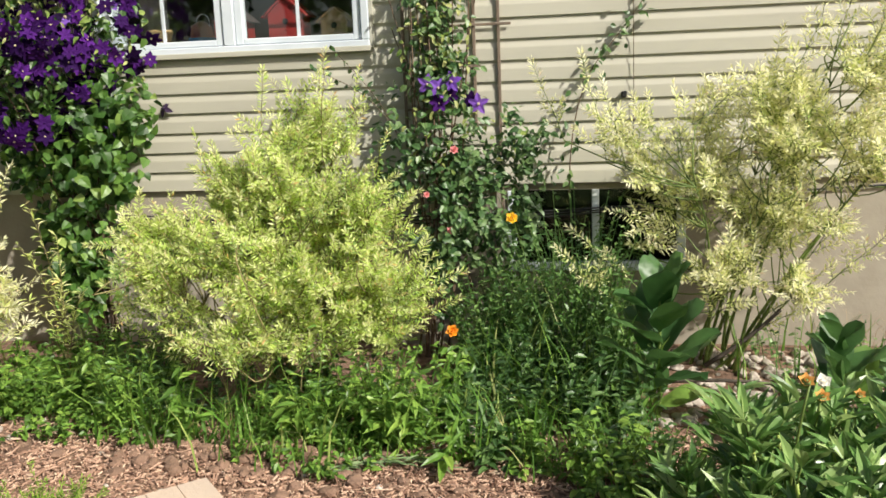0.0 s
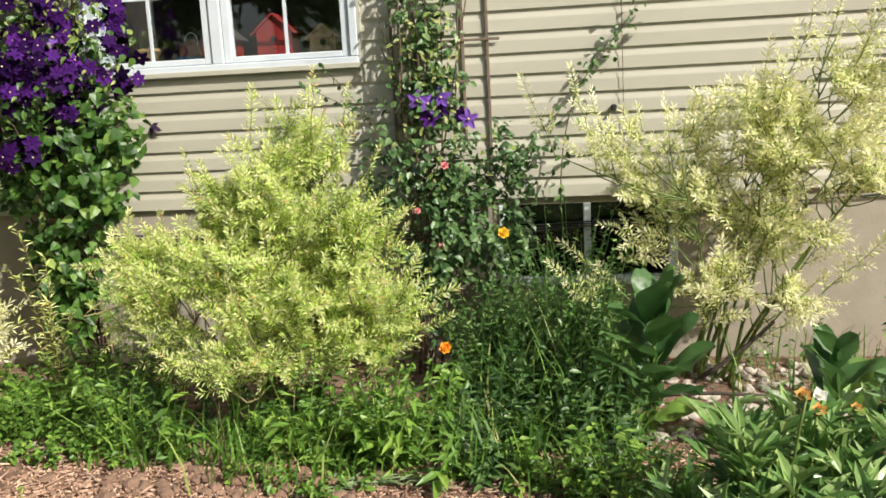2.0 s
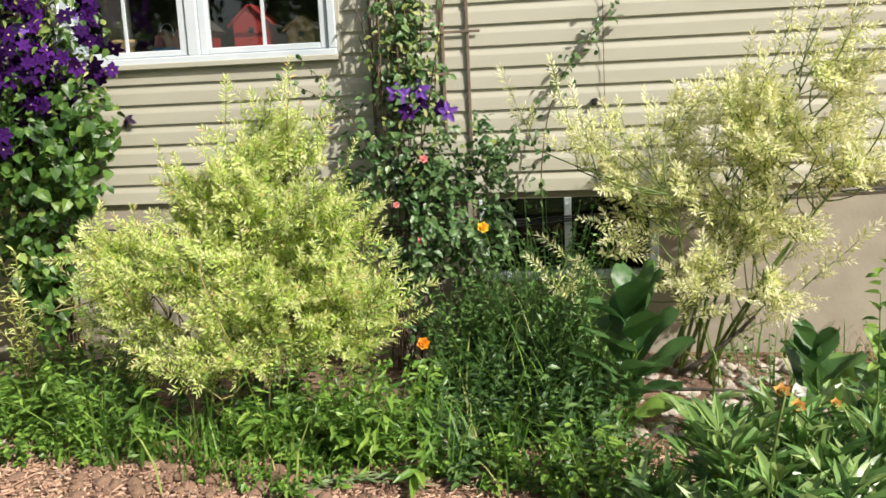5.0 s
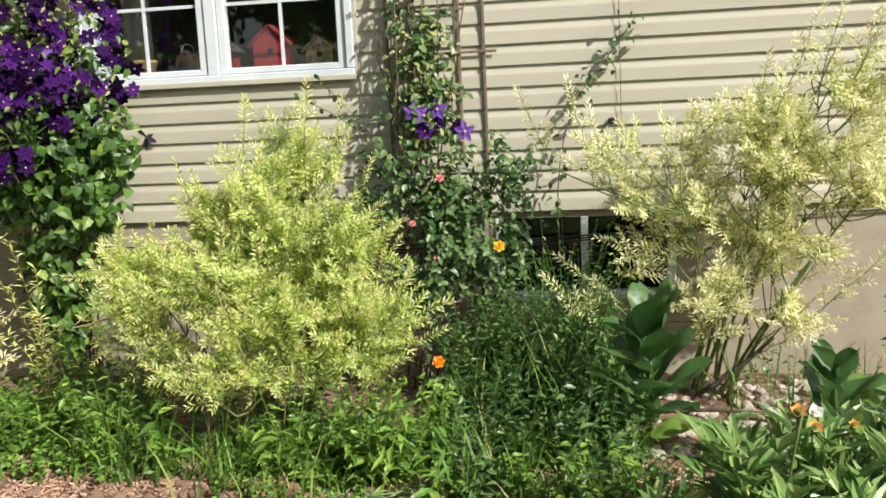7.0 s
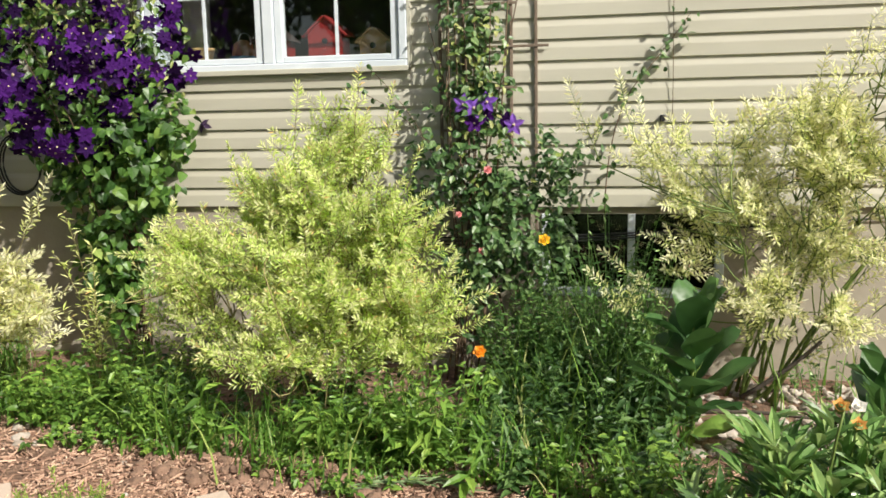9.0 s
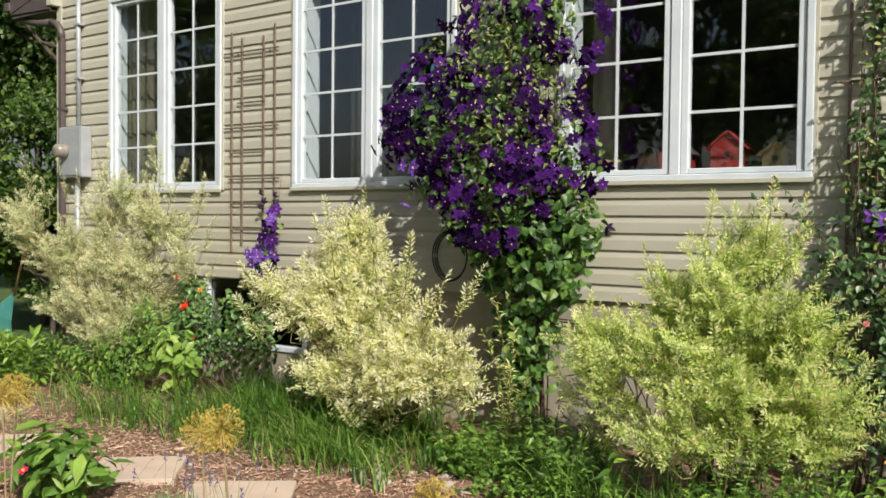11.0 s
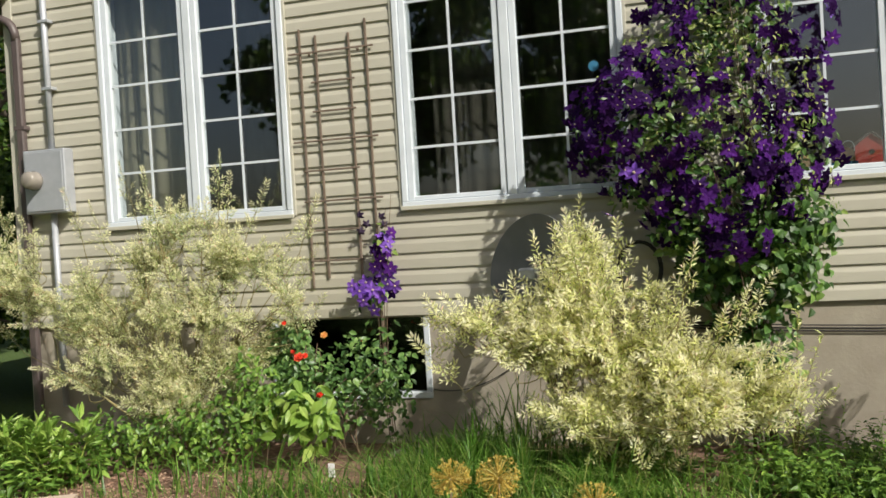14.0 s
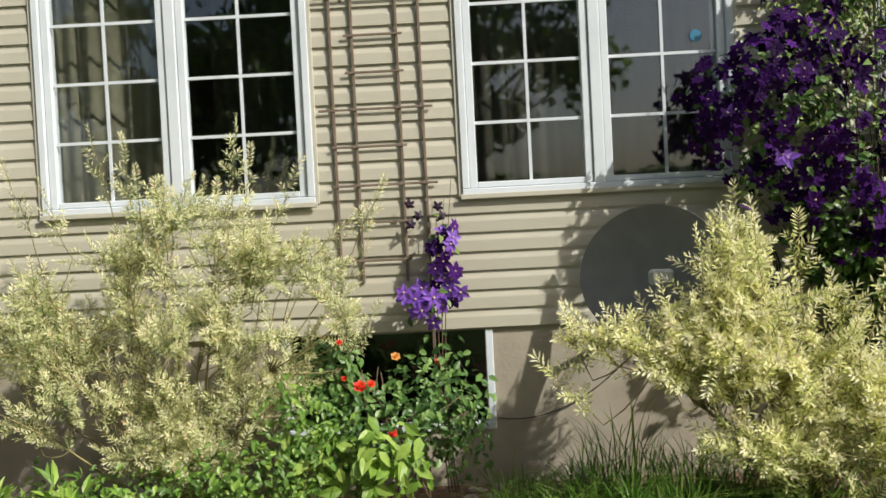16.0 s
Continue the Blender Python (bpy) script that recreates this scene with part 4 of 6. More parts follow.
p, out = in_blobs(rng, C2[:2] + [(-3.38, -0.13, 1.3, 0.12, 0.05, 0.2, 0.8)], 34, 0.4)
for i in range(len(p)):
    place_flower("flower", fl_light if i % 3 else fl_dark, clem2, p[i] + np.array((0, -0.04, 0)), unit(out[i] * 0.5 + np.array((0.1, -0.9, 0.1)) + rng.normal(0, 0.3, 3)), rng.uniform(0.8, 1.1), rng.uniform(0, 360))
dry = petals_mesh("dry_flower", 5, 0.045, 0.026, -0.5, M["drypetal"], M["drypetal"], 0.008)
for q in ((-3.61, -0.09, 1.70), (-3.44, -0.09, 1.68), (-3.60, -0.1, 1.58), (-3.42, -0.1, 1.62), (-3.55, -0.1, 1.63)):
    place_flower("dried_flower", dry, clem2, q, (rng.uniform(-0.5, 0.5), -0.8, -0.3), 1.0, rng.uniform(0, 360), "withered black flower")

# ---------- trellises ----------
def trellis(dx, dz, label):
    t = thing("trellis", label, "trellis", (-3.77 + dx, -0.04, 1.2 + dz), group="wooden wall trellises")
    y = -0.0245
    for x, z0, z1 in ((-4.03, 1.18, 3.13), (-3.90, 1.25, 3.07), (-3.635, 1.25, 3.06), (-3.50, 0.6, 3.15)):
        part("post", boxes((x - 0.0085 + dx, x + 0.0085 + dx, y - 0.007, y + 0.007, z0 + dz, z1 + dz), bevel=0.002), M["trellis"], t)
    for x0, x1, z in ((-4.12, -3.44, 2.945), (-3.95, -3.60, 2.72), (-3.95, -3.60, 2.50), (-4.12, -3.44, 2.282), (-4.05, -3.60, 2.06), (-4.06, -3.43, 1.83), (-4.04, -3.60, 1.61), (-4.03, -3.61, 1.382)):
        part("slat", boxes((x0 + dx, x1 + dx, y - 0.0135, y - 0.0072, z - 0.0075 + dz, z + 0.0075 + dz), bevel=0.002), M["trellis"], t)
    for x, z in ((-3.96, 2.93), (-3.57, 2.93), (-3.96, 1.39)):
        part("wall_fixing", boxes((x - 0.01 + dx, x + 0.01 + dx, y + 0.0075, -0.001, z - 0.01 + dz, z + 0.01 + dz)), M["trellis"], t)


trellis(0, 0, "weathered brown wooden lattice trellis fixed to the siding")
trellis(5.045, 0.0, "weathered brown wooden trellis overgrown by a climbing rose")

# ---------- climbing rose on the second trellis ----------
rose = thing("climbing_rose", "dark green climbing rose with few yellow and pink blooms", "climbing plant", (1.25, -0.2, 0))
RB = [(1.22, -0.14, 1.9, 0.20, 0.10, 0.35, 1.6), (1.25, -0.18, 1.5, 0.28, 0.12, 0.2, 1.3), (1.30, -0.22, 1.1, 0.44, 0.18, 0.28, 2.6), (1.40, -0.34, 0.75, 0.40, 0.24, 0.30, 2.8), (1.14, -0.35, 0.5, 0.24, 0.22, 0.3, 1.2), (1.2, -0.12, 2.6, 0.14, 0.08, 0.5, 0.8), (0.98, -0.26, 1.18, 0.18, 0.12, 0.26, 0.7), (1.68, -0.28, 1.16, 0.20, 0.12, 0.24, 0.9), (1.66, -0.32, 0.80, 0.14, 0.12, 0.2, 0.6)]
hubs, ho = in_blobs(rng, RB, 420, 0.6)
hubs = np.repeat(hubs, 7, 0) + rng.normal(0, 0.028, (2940, 3))
hubs[:, 1] = np.minimum(hubs[:, 1], -0.04)
nor = unit(np.repeat(ho, 7, 0) * 0.4 + np.array((0.25, -0.55, 0.6)) + rng.normal(0, 0.4, hubs.shape))
w = rand_dirs(rng, 2940) * 0.9 + np.array((0, -0.2, -0.35))
w -= (w * nor).sum(1)[:, None] * nor
ln = rng.uniform(0.034, 0.062, 2940)
v, f = leaf_oval(hubs, unit(w), nor, ln, ln * 0.66, 0.16, 0.25)
raw("foliage", v, f, M["rose_leaf"], rose)
v, f = leaf_mass(rng, [(1.22, -0.2, 1.75, 0.22, 0.08, 0.3, 2), (1.35, -0.3, 1.25, 0.4, 0.1, 0.25, 1), (1.2, -0.18, 2.5, 0.14, 0.06, 0.4, 0.8)], 240, (0.03, 0.05), 0.55, shell=0.4)
raw("young_foliage", v, f, M["clematis_young"], rose, "yellow-green young leaves")
stems_of([(bez((1.2 + rng.uniform(-0.15, 0.25), -0.22, -0.03), (1.2 + rng.uniform(-0.2, 0.3), -0.3, 0.8), (1.25 + rng.uniform(-0.3, 0.35), -0.1, rng.uniform(1.2, 2.9)), 10), 0.007, 0.003) for k in range(12)]
             + [(bez((1.0, -0.12, 1.2), (0.9, -0.2, 1.5), (0.55 + 0.1 * k, -0.25, 1.62 + 0.12 * k), 8), 0.003, 0.0015) for k in range(2)], M["vine"], rose, 5)
sp = np.concatenate([bez((1.0, -0.12, 1.2), (0.9, -0.2, 1.5), (0.55 + 0.1 * k, -0.25, 1.62 + 0.12 * k), 22)[4:] for k in range(2)])
v, f = leaf_oval(sp, unit(rng.normal(0, 1, sp.shape)), unit(rng.normal(0, 0.5, sp.shape) + (0, -0.6, 0.6)), 0.045, 0.026)
raw("spray_leaves", v, f, M["rose_leaf"], rose)
bloom = {k: petals_mesh("rose_" + k, 6, 0.034, 0.034, 0.5, M[k], M[k], 0.014, 3) for k in ("yellow", "orange", "scarlet", "pink", "peach")}
for k, q, s in (("yellow", (1.63, -0.56, 0.84), 1.05), ("pink", (1.31, -0.5, 0.77), 0.8), ("pink", (1.33, -0.42, 1.18), 0.8), ("pink", (1.19, -0.5, 0.96), 0.6)):
    place_flower("bloom", bloom[k], rose, q, (0.2, -0.8, 0.5), s, 20, k + " rose bloom")
for k, q in enumerate(((1.24, -0.28, 1.50), (1.30, -0.26, 1.46), (1.18, -0.26, 1.52), (1.24, -0.27, 1.42), (1.45, -0.26, 1.41), (1.41, -0.25, 1.43), (1.31, -0.27, 1.53))):
    place_flower("clematis_bloom", fl_dark if k % 2 else fl_light, rose, q, (0.2 * math.sin(k * 3), -1, 0.2 * math.cos(k * 2)), 1.0, 40 * k, "purple clematis flower")

# slim vine on the siding further along
vine = thing("wall_vine", "slender green vine climbing a wire on the siding", "climbing plant", (2.15, -0.05, 0))
sp = np.concatenate((bez((1.92, -0.12, 0.9), (1.92, -0.1, 1.4), (2.08, -0.08, 1.62), 34), bez((2.08, -0.08, 1.62), (2.2, -0.06, 1.75), (2.36, -0.06, 1.98), 34)))
pos = sp + rng.normal(0, 0.035, sp.shape) * (1, 0.5, 1)
v, f = leaf_oval(pos, unit(rng.normal(0, 1, sp.shape) + (0, -0.2, -0.5)), unit(rng.normal(0, 0.4, sp.shape) + (0.2, -0.7, 0.5)), rng.uniform(0.035, 0.06, len(sp)), 0.028)
raw("foliage", v, f, M["rose_leaf"], vine)
stems_of([(sp[::6], 0.004, 0.002), (bez((2.27, -0.03, 0.95), (2.275, -0.03, 1.6), (2.26, -0.03, 2.4), 8), 0.002, 0.002)], M["vine"], vine, 5)

# ---------- roses below the first trellis ----------
rose2 = thing("rose_bush", "low rose bush with scarlet and peach blooms by the cellar window", "shrub", (-3.7, -0.55, 0))
R2 = [(-4.16, -0.36, 0.76, 0.18, 0.10, 0.24, 2.6), (-4.02, -0.46, 0.66, 0.2, 0.15, 0.32, 2.6), (-3.55, -0.45, 0.55, 0.30, 0.22, 0.36, 2.2), (-3.85, -0.62, 0.45, 0.30, 0.22, 0.34, 2.2), (-3.35, -0.35, 0.5, 0.20, 0.16, 0.4, 1.2)]
v, f = leaf_mass(rng, R2, 2300, (0.036, 0.068), 0.6, shell=0.55)
raw("foliage", v, f, M["dark_leaf"], rose2)
R3 = [(-3.78, -0.84, 0.38, 0.26, 0.12, 0.26, 1.4), (-4.1, -0.72, 0.42, 0.24, 0.14, 0.26, 0.8)]
v, f = leaf_mass(rng, R3, 210, (0.07, 0.13), 0.52, shell=0.6)
raw("broad_leaves", v, f, M["fresh_leaf"], rose2, "broad bright green leaves")
stems_of([(bez((-3.7 + rng.uniform(-0.2, 0.3), -0.5, -0.03), (-3.7 + rng.uniform(-0.2, 0.3), -0.6, 0.4), (-3.7 + rng.uniform(-0.3, 0.4), -0.55, rng.uniform(0.5, 0.9)), 8), 0.006, 0.003) for k in range(10)], M["vine"], rose2, 5)
for k, q, s in (("scarlet", (-3.885, -0.66, 0.74), 1.25), ("scarlet", (-3.82, -0.70, 0.76), 0.8), ("scarlet", (-3.72, -0.72, 0.50), 0.9), ("peach", (-3.69, -0.66, 0.89), 0.9), ("scarlet", (-3.47, -0.5, 0.83), 0.7), ("scarlet", (-3.98, -0.55, 0.77), 0.6), ("scarlet", (-3.98, -0.66, 0.98), 0.6)):
    place_flower("bloom", bloom[k], rose2, q, (0.2, -0.7, 0.6), s, 30, k + " rose bloom")

bush = thing("leafy_bush", "low green leafy bush at the foot of the willow", "shrub", (-4.6, -0.85, 0))
v, f = leaf_mass(rng, [(-4.55, -0.85, 0.26, 0.42, 0.2, 0.28, 2), (-5.1, -0.9, 0.24, 0.45, 0.2, 0.24, 1.2), (-4.2, -0.8, 0.48, 0.25, 0.18, 0.38, 1.4)], 1500, (0.03, 0.062), 0.55, shell=0.55)
raw("foliage", v, f, M["weed_leaf"], bush)
stems_of([(bez((-4.6 + 0.1 * k, -0.8, -0.03), (-4.7 + 0.12 * k, -0.85, 0.2), (-4.9 + 0.2 * k, -0.85, 0.5), 6), 0.005, 0.002) for k in range(6)], M["vine"], bush, 5)

# sprig under the clematis
sprig = thing("young_willow", "young willow sprigs with pale leaves below the clematis", "shrub", (-0.78, -0.75, 0))
pos, way, upv, paths = [], [], [], []
for x, y, z in ((-0.74, -0.98, 1.02), (-0.62, -0.95, 0.85), (-0.86, -0.92, 0.8), (-0.7, -0.85, 0.6), (-0.55, -0.9, 0.55), (-0.9, -0.85, 0.5)):
    c = bez((-0.78, -0.75, -0.03), (-0.75, -0.75, z * 0.6), (x, y, z), 30)
    paths.append((c[::4], 0.004, 0.0015))
    for q in c[10:]:
        for s in range(2):
            pos.append(q)
            way.append(unit(np.array((rng.normal(), rng.normal() - 0.3, rng.normal() * 0.5 + 0.5))))
            upv.append((0.1, -0.3, 1))
v, f = leaf_small(np.array(pos), np.array(way), np.array(upv), rng.uniform(0.04, 0.065, len(pos)), 0.014)
raw("foliage", v, f, M["willow_gold_tip"], sprig)
stems_of(paths, M["twig"], sprig, 4)


# ---------- milkweed ----------
def milkweed(base, height, n, size, seed, lean=(0, 0), label="tall milkweed plant with broad oval green leaves"):
    r = np.random.default_rng(seed)
    t = thing("milkweed", label, "plant", base, group="milkweed plants")
    b = np.array(base)
    top = b + np.array((lean[0], lean[1], height))
    c = bez(b - (0, 0, 0.03), (b + top) / 2, top, 10)
    v, f = tubes([(c, 0.010, 0.006)], 7)
    raw("stem", v, f, M["greenstem"], t, "stout pale green stem", smooth=True)
    for k in range(n):
        h = 0.12 + 0.86 * (k / (n - 1))
        p = b + (top - b) * h
        a = (k % 2) * math.pi + (k // 2) * math.pi / 2 + 0.4 + r.normal(0, 0.2)
        el = 0.34 + 0.85 * h + r.normal(0, 0.10)
        w = np.array((math.cos(a) * math.cos(el), math.sin(a) * math.cos(el), math.sin(el)))
        u = np.array((-math.cos(a) * math.sin(el), -math.sin(a) * math.sin(el), math.cos(el)))
        L = size * (1.0 - 0.35 * abs(h - 0.45) / 0.55) * r.uniform(0.9, 1.1)
        rows, cols = 9, 5
        vv, ff = [], []
        side = np.cross(w, u)
        for i in range(rows):
            s = i / (rows - 1)
            wid = L * 0.31 * math.sin(math.pi * (0.05 + 0.90 * s)) ** 0.55
            for j in range(cols):
                q = (j / (cols - 1) - 0.5) * 2
                vv.append(p + w * L * s + side * wid * q + u * (0.10 * wid * q * q * 2.2 - (0.16 + 0.10 * math.sin(2.3 * k)) * L * s * s + 0.014 * math.sin(7 * s + 3 * q + k)))
        for i in range(rows - 1):
            for j in range(cols - 1):
                o = i * cols + j
                ff.append((o, o + 1, o + cols + 1, o + cols))
        raw("leaf", vv, ff, M["milkweed"], t, smooth=True)
    return t


milkweed((2.31, -1.12, 0), 0.60, 17, 0.33, 5)
milkweed((2.98, -1.45, 0), 0.46, 13, 0.28, 6)
milkweed((3.35, -1.15, 0), 0.36, 9, 0.26, 7)


# ---------- peonies ----------
def peony(x, y, h, stems, seed, spread=0.2, mat="peony_leaf", long=1.0):
    r = np.random.default_rng(seed)
    t = thing("peony", "peony clump with glossy lance-shaped dark green leaves", "plant", (x, y, 0), group="peony clumps")
    pos, way, upv, ln, paths = [], [], [], [], []
    for s in range(stems):
        a = r.uniform(0, 6.28)
        rr = spread * math.sqrt(r.uniform(0.05, 1))
        tip = np.array((x + rr * 1.4 * math.cos(a), y + rr * 1.4 * math.sin(a), h * r.uniform(0.75, 1.08)))
        foot = np.array((x + rr * 0.4 * math.cos(a), y + rr * 0.4 * math.sin(a), -0.03))
        c = bez(foot, (foot + tip) / 2 + (0, 0, 0.05), tip, 12)
        stems_of([(c, 0.0075, 0.005)], M["palestem"], t)
        for k in range(3, 12):
            az = k * 2.4 + s
            pet = r.uniform(0.05, 0.12) * (1.25 - k / 14)
            el = 0.45 + 0.07 * k + r.normal(0, 0.15)
            d = np.array((math.cos(az) * math.cos(el), math.sin(az) * math.cos(el), math.sin(el)))
            e = c[k] + d * pet
            paths.append((np.array((c[k], (c[k] + e) / 2 + (0, 0, 0.008), e)), 0.003, 0.002))
            for m in range(r.integers(3, 6)):
                sw = (m - 2) * 0.55 + r.normal(0, 0.12)
                dd = np.array((math.cos(az + sw) * math.cos(el - 0.25), math.sin(az + sw) * math.cos(el - 0.25), math.sin(el - 0.25)))
                pos.append(e)
                way.append(dd)
                upv.append((r.normal(0, 0.3), r.normal(0, 0.3), 1))
                ln.append(r.uniform(0.08, 0.135))
    ln = np.array(ln) * long
    v, f = leaf_oval(np.array(pos), unit(np.array(way)), unit(np.array(upv)), ln, ln * 0.27, 0.24, 0.26)
    raw("leaves", v, f, M[mat], t)
    twigs_of(paths, M["greenstem"], t)
    return t


PEONIES = [(2.44, -2.44, 0.38), (2.58, -2.22, 0.44), (2.60, -2.66, 0.50), (2.80, -2.42, 0.54), (2.92, -2.74, 0.52), (3.12, -2.50, 0.55), (2.56, -2.88, 0.34), (3.28, -2.15, 0.48), (2.70, -2.96, 0.46)]
plants = [peony(x, y, h, 13, 40 + i) for i, (x, y, h) in enumerate(PEONIES)]
for i, (x, y, h) in enumerate(((-5.75, -1.15, 0.32), (-5.4, -1.22, 0.36), (-6.0, -1.35, 0.28))):
    o = tagged(peony(x, y, h, 9, 140 + i, mat="fresh_leaf", long=1.1), "bright green leafy perennial without flowers", "plant", "leafy perennials")
    o.name = "leafy_perennial"
pod = petals_mesh("seed_head", 5, 0.030, 0.022, 0.9, M["peach"], M["greenstem"], 0.014, 2)
wpet = petals_mesh("last_petals", 4, 0.034, 0.030, 0.9, M["whitepetal"], M["whitepetal"], 0.014, 2)
for o, me, q, s in ((plants[2], pod, (2.52, -2.66, 0.74), 1.1), (plants[2], wpet, (2.55, -2.70, 0.755), 0.9), (plants[3], pod, (2.62, -2.45, 0.62), 1.1), (plants[3], pod, (2.72, -2.45, 0.63), 0.8), (plants[4], wpet, (2.86, -2.8, 0.42), 0.9)):
    place_flower("spent_bloom", me, o, q, (0.1, -0.6, 0.8), s, 15, "withered bloom with a last petal")
v, f = tubes([(bez((2.5, -2.62, 0.3), (2.5, -2.64, 0.55), (2.53, -2.67, 0.745), 6), 0.004, 0.004), (bez((2.6, -2.40, 0.3), (2.61, -2.43, 0.5), (2.62, -2.45, 0.62), 6), 0.004, 0.004)], 5)
raw("flower_stalk", v, f, M["greenstem"], plants[2], smooth=True)

tall = thing("tall_weed", "slender upright weed with small round leaves", "plant", (2.90, -2.25, 0))
c = bez((2.90, -2.25, -0.03), (2.91, -2.26, 0.5), (2.89, -2.27, 1.0), 40)
v, f = tubes([(c[::5], 0.005, 0.002)], 5)
raw("stem", v, f, M["greenstem"], tall, smooth=True)
v, f = leaf_oval(c[8:], unit(rng.normal(0, 1, (32, 3)) * (1, 1, 0.3)), unit(rng.normal(0, 0.2, (32, 3)) + (0, 0, 1)), 0.05, 0.032)
raw("leaves", v, f, M["weed_leaf"], tall)


# ---------- weeds and grass ----------
def strip(rng, n, x0, x1, y0, y1):
    return np.stack((rng.uniform(x0, x1, n), rng.uniform(y0, y1, n), np.zeros(n)), 1)


def on_ground(p):
    p[:, 2] = [ground_z(a, b) for a, b in p[:, :2]]
    return p


def weed_bed(label, feet, height, leaf, ratio, per, mat, seed):
    """Leafy stems: each foot carries a stem with leaves all along."""
    r = np.random.default_rng(seed)
    feet = feet[np.array([noise.noise((q[0] * 2.7, q[1] * 2.7, seed * 3.3)) for q in feet]) > -0.13]
    n = len(feet)
    feet = feet + np.array([(0, 0.16 * noise.noise((q[0] * 2.6, 4.0, seed)) + 0.06 * noise.noise((q[0] * 9.0, 2.0, seed)), 0) for q in feet])
    h = r.uniform(*height, n) * np.array([0.85 + 0.75 * noise.noise((q[0] * 3.1, q[1] * 3.1, seed * 1.7)) for q in feet]).clip(0.35, 1.5)
    a = r.uniform(0, 6.28, n)
    tip = feet + np.stack((np.cos(a) * h * 0.35, np.sin(a) * h * 0.35, h), 1)
    f = np.tile(np.linspace(0.12, 1, per), n)[:, None]
    P = np.repeat(feet, per, 0) * (1 - f) + np.repeat(tip, per, 0) * f
    P[:, 2] += 0.02
    w = unit(r.normal(0, 1, P.shape) * (1, 1, 0.35) + (0, 0, 0.12))
    u = unit(r.normal(0, 0.35, P.shape) + (0.1, -0.15, 1))
    L = r.uniform(*leaf, len(P)) * (1.15 - 0.5 * f[:, 0])
    lv = leaf_oval(P, w, u, L, L * ratio, 0.15, 0.3)
    st = tubes([(np.array((feet[i] - (0, 0, 0.02), (feet[i] + tip[i]) / 2 + (0, 0, 0.02), tip[i])), 0.003, 0.0015) for i in range(n)], 3)
    v, fc = join(lv, st)
    ob = raw("weeds", v, fc, mat)
    return tagged(ob, label, "weeds", kind="stuff")


def grass_bed(label, feet, height, lean, width, seed, mat=None):
    r = np.random.default_rng(seed)
    n = len(feet)
    feet = feet + np.array([(0, 0.22 * noise.noise((q[0] * 1.9, 6.0, seed)) + 0.08 * noise.noise((q[0] * 8.0, 2.0, seed)), 0) for q in feet])
    tall = np.array([0.8 + 0.9 * noise.noise((q[0] * 3.5, q[1] * 3.5, seed)) for q in feet]).clip(0.3, 1.4)
    v, f = blades(feet, r.uniform(*height, n) * tall, r.uniform(*lean, n), r.uniform(*width, n), seed)
    ob = raw("grass", v, f, mat or M["grass"])
    return tagged(ob, label, "grass", kind="stuff")


r = np.random.default_rng(77)
F = lambda n, *a: on_ground(strip(r, n, *a))
weed_bed("dense green weeds at the foot of the willow", np.concatenate((F(210, -0.25, 1.35, -1.5, -1.05), F(130, -0.8, 0.0, -1.25, -0.3), F(60, 0.5, 1.4, -1.55, -1.35))), (0.16, 0.44), (0.035, 0.085), 0.36, 13, M["weed_leaf"], 1)
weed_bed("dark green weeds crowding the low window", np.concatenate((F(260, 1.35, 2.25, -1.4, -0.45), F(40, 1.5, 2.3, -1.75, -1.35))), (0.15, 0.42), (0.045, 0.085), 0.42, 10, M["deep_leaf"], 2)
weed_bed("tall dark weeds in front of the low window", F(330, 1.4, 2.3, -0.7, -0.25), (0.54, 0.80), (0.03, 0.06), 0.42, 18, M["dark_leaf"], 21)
weed_bed("fresh green weeds beside the peonies", np.concatenate((F(90, 1.95, 2.4, -2.25, -1.7), F(30, 1.7, 2.1, -1.8, -1.5))), (0.14, 0.38), (0.04, 0.075), 0.5, 10, M["weed_leaf"], 3)
weed_bed("low green weeds under the clematis", np.concatenate((F(260, -2.1, -0.2, -1.25, -0.4), F(90, -1.2, -0.2, -1.35, -1.0))), (0.08, 0.24), (0.04, 0.075), 0.5, 9, M["weed_leaf"], 4)
weed_bed("bright green weeds at the corner of the house", np.concatenate((F(230, -7.4, -5.2, -1.6, -0.4), F(30, -5.6, -4.9, -1.5, -1.1))), (0.15, 0.4), (0.06, 0.11), 0.42, 10, M["weed_leaf"], 5)
weed_bed("scrubby weeds on the stones by the wall", F(120, 2.9, 4.2, -0.9, -0.08), (0.08, 0.26), (0.03, 0.055), 0.45, 9, M["dark_leaf"], 6)
weed_bed("low leafy ground cover along the bed", np.concatenate((F(110, -0.6, 0.3, -1.6, -1.2), F(110, 0.5, 1.9, -1.75, -1.4))), (0.04, 0.11), (0.03, 0.05), 0.6, 7, M["weed_leaf"], 7)
grass_bed("long green grass along the foundation", np.concatenate((F(2100, -3.2, -1.4, -1.45, -0.35), F(900, -3.9, -1.0, -1.75, -1.1), F(140, -5.0, -3.4, -1.6, -1.1))), (0.12, 0.52), (0.35, 1.4), (0.006, 0.013), 8)
weed_bed("broad star-leaved weeds below the willow", np.concatenate((F(20, 0.1, 1.2, -1.58, -1.32), F(12, 1.15, 1.6, -1.75, -1.4), F(8, -0.9, -0.3, -1.3, -1.0))), (0.16, 0.34), (0.10, 0.16), 0.26, 13, M["weed_leaf"], 31)
# the darker leaf colour paints in shade below the branches
weed_bed("weeds under the willow branches, darkened in colour for shade", F(110, -0.3, 1.1, -1.3, -0.75), (0.14, 0.34), (0.045, 0.08), 0.42, 10, M["deep_leaf"], 41)
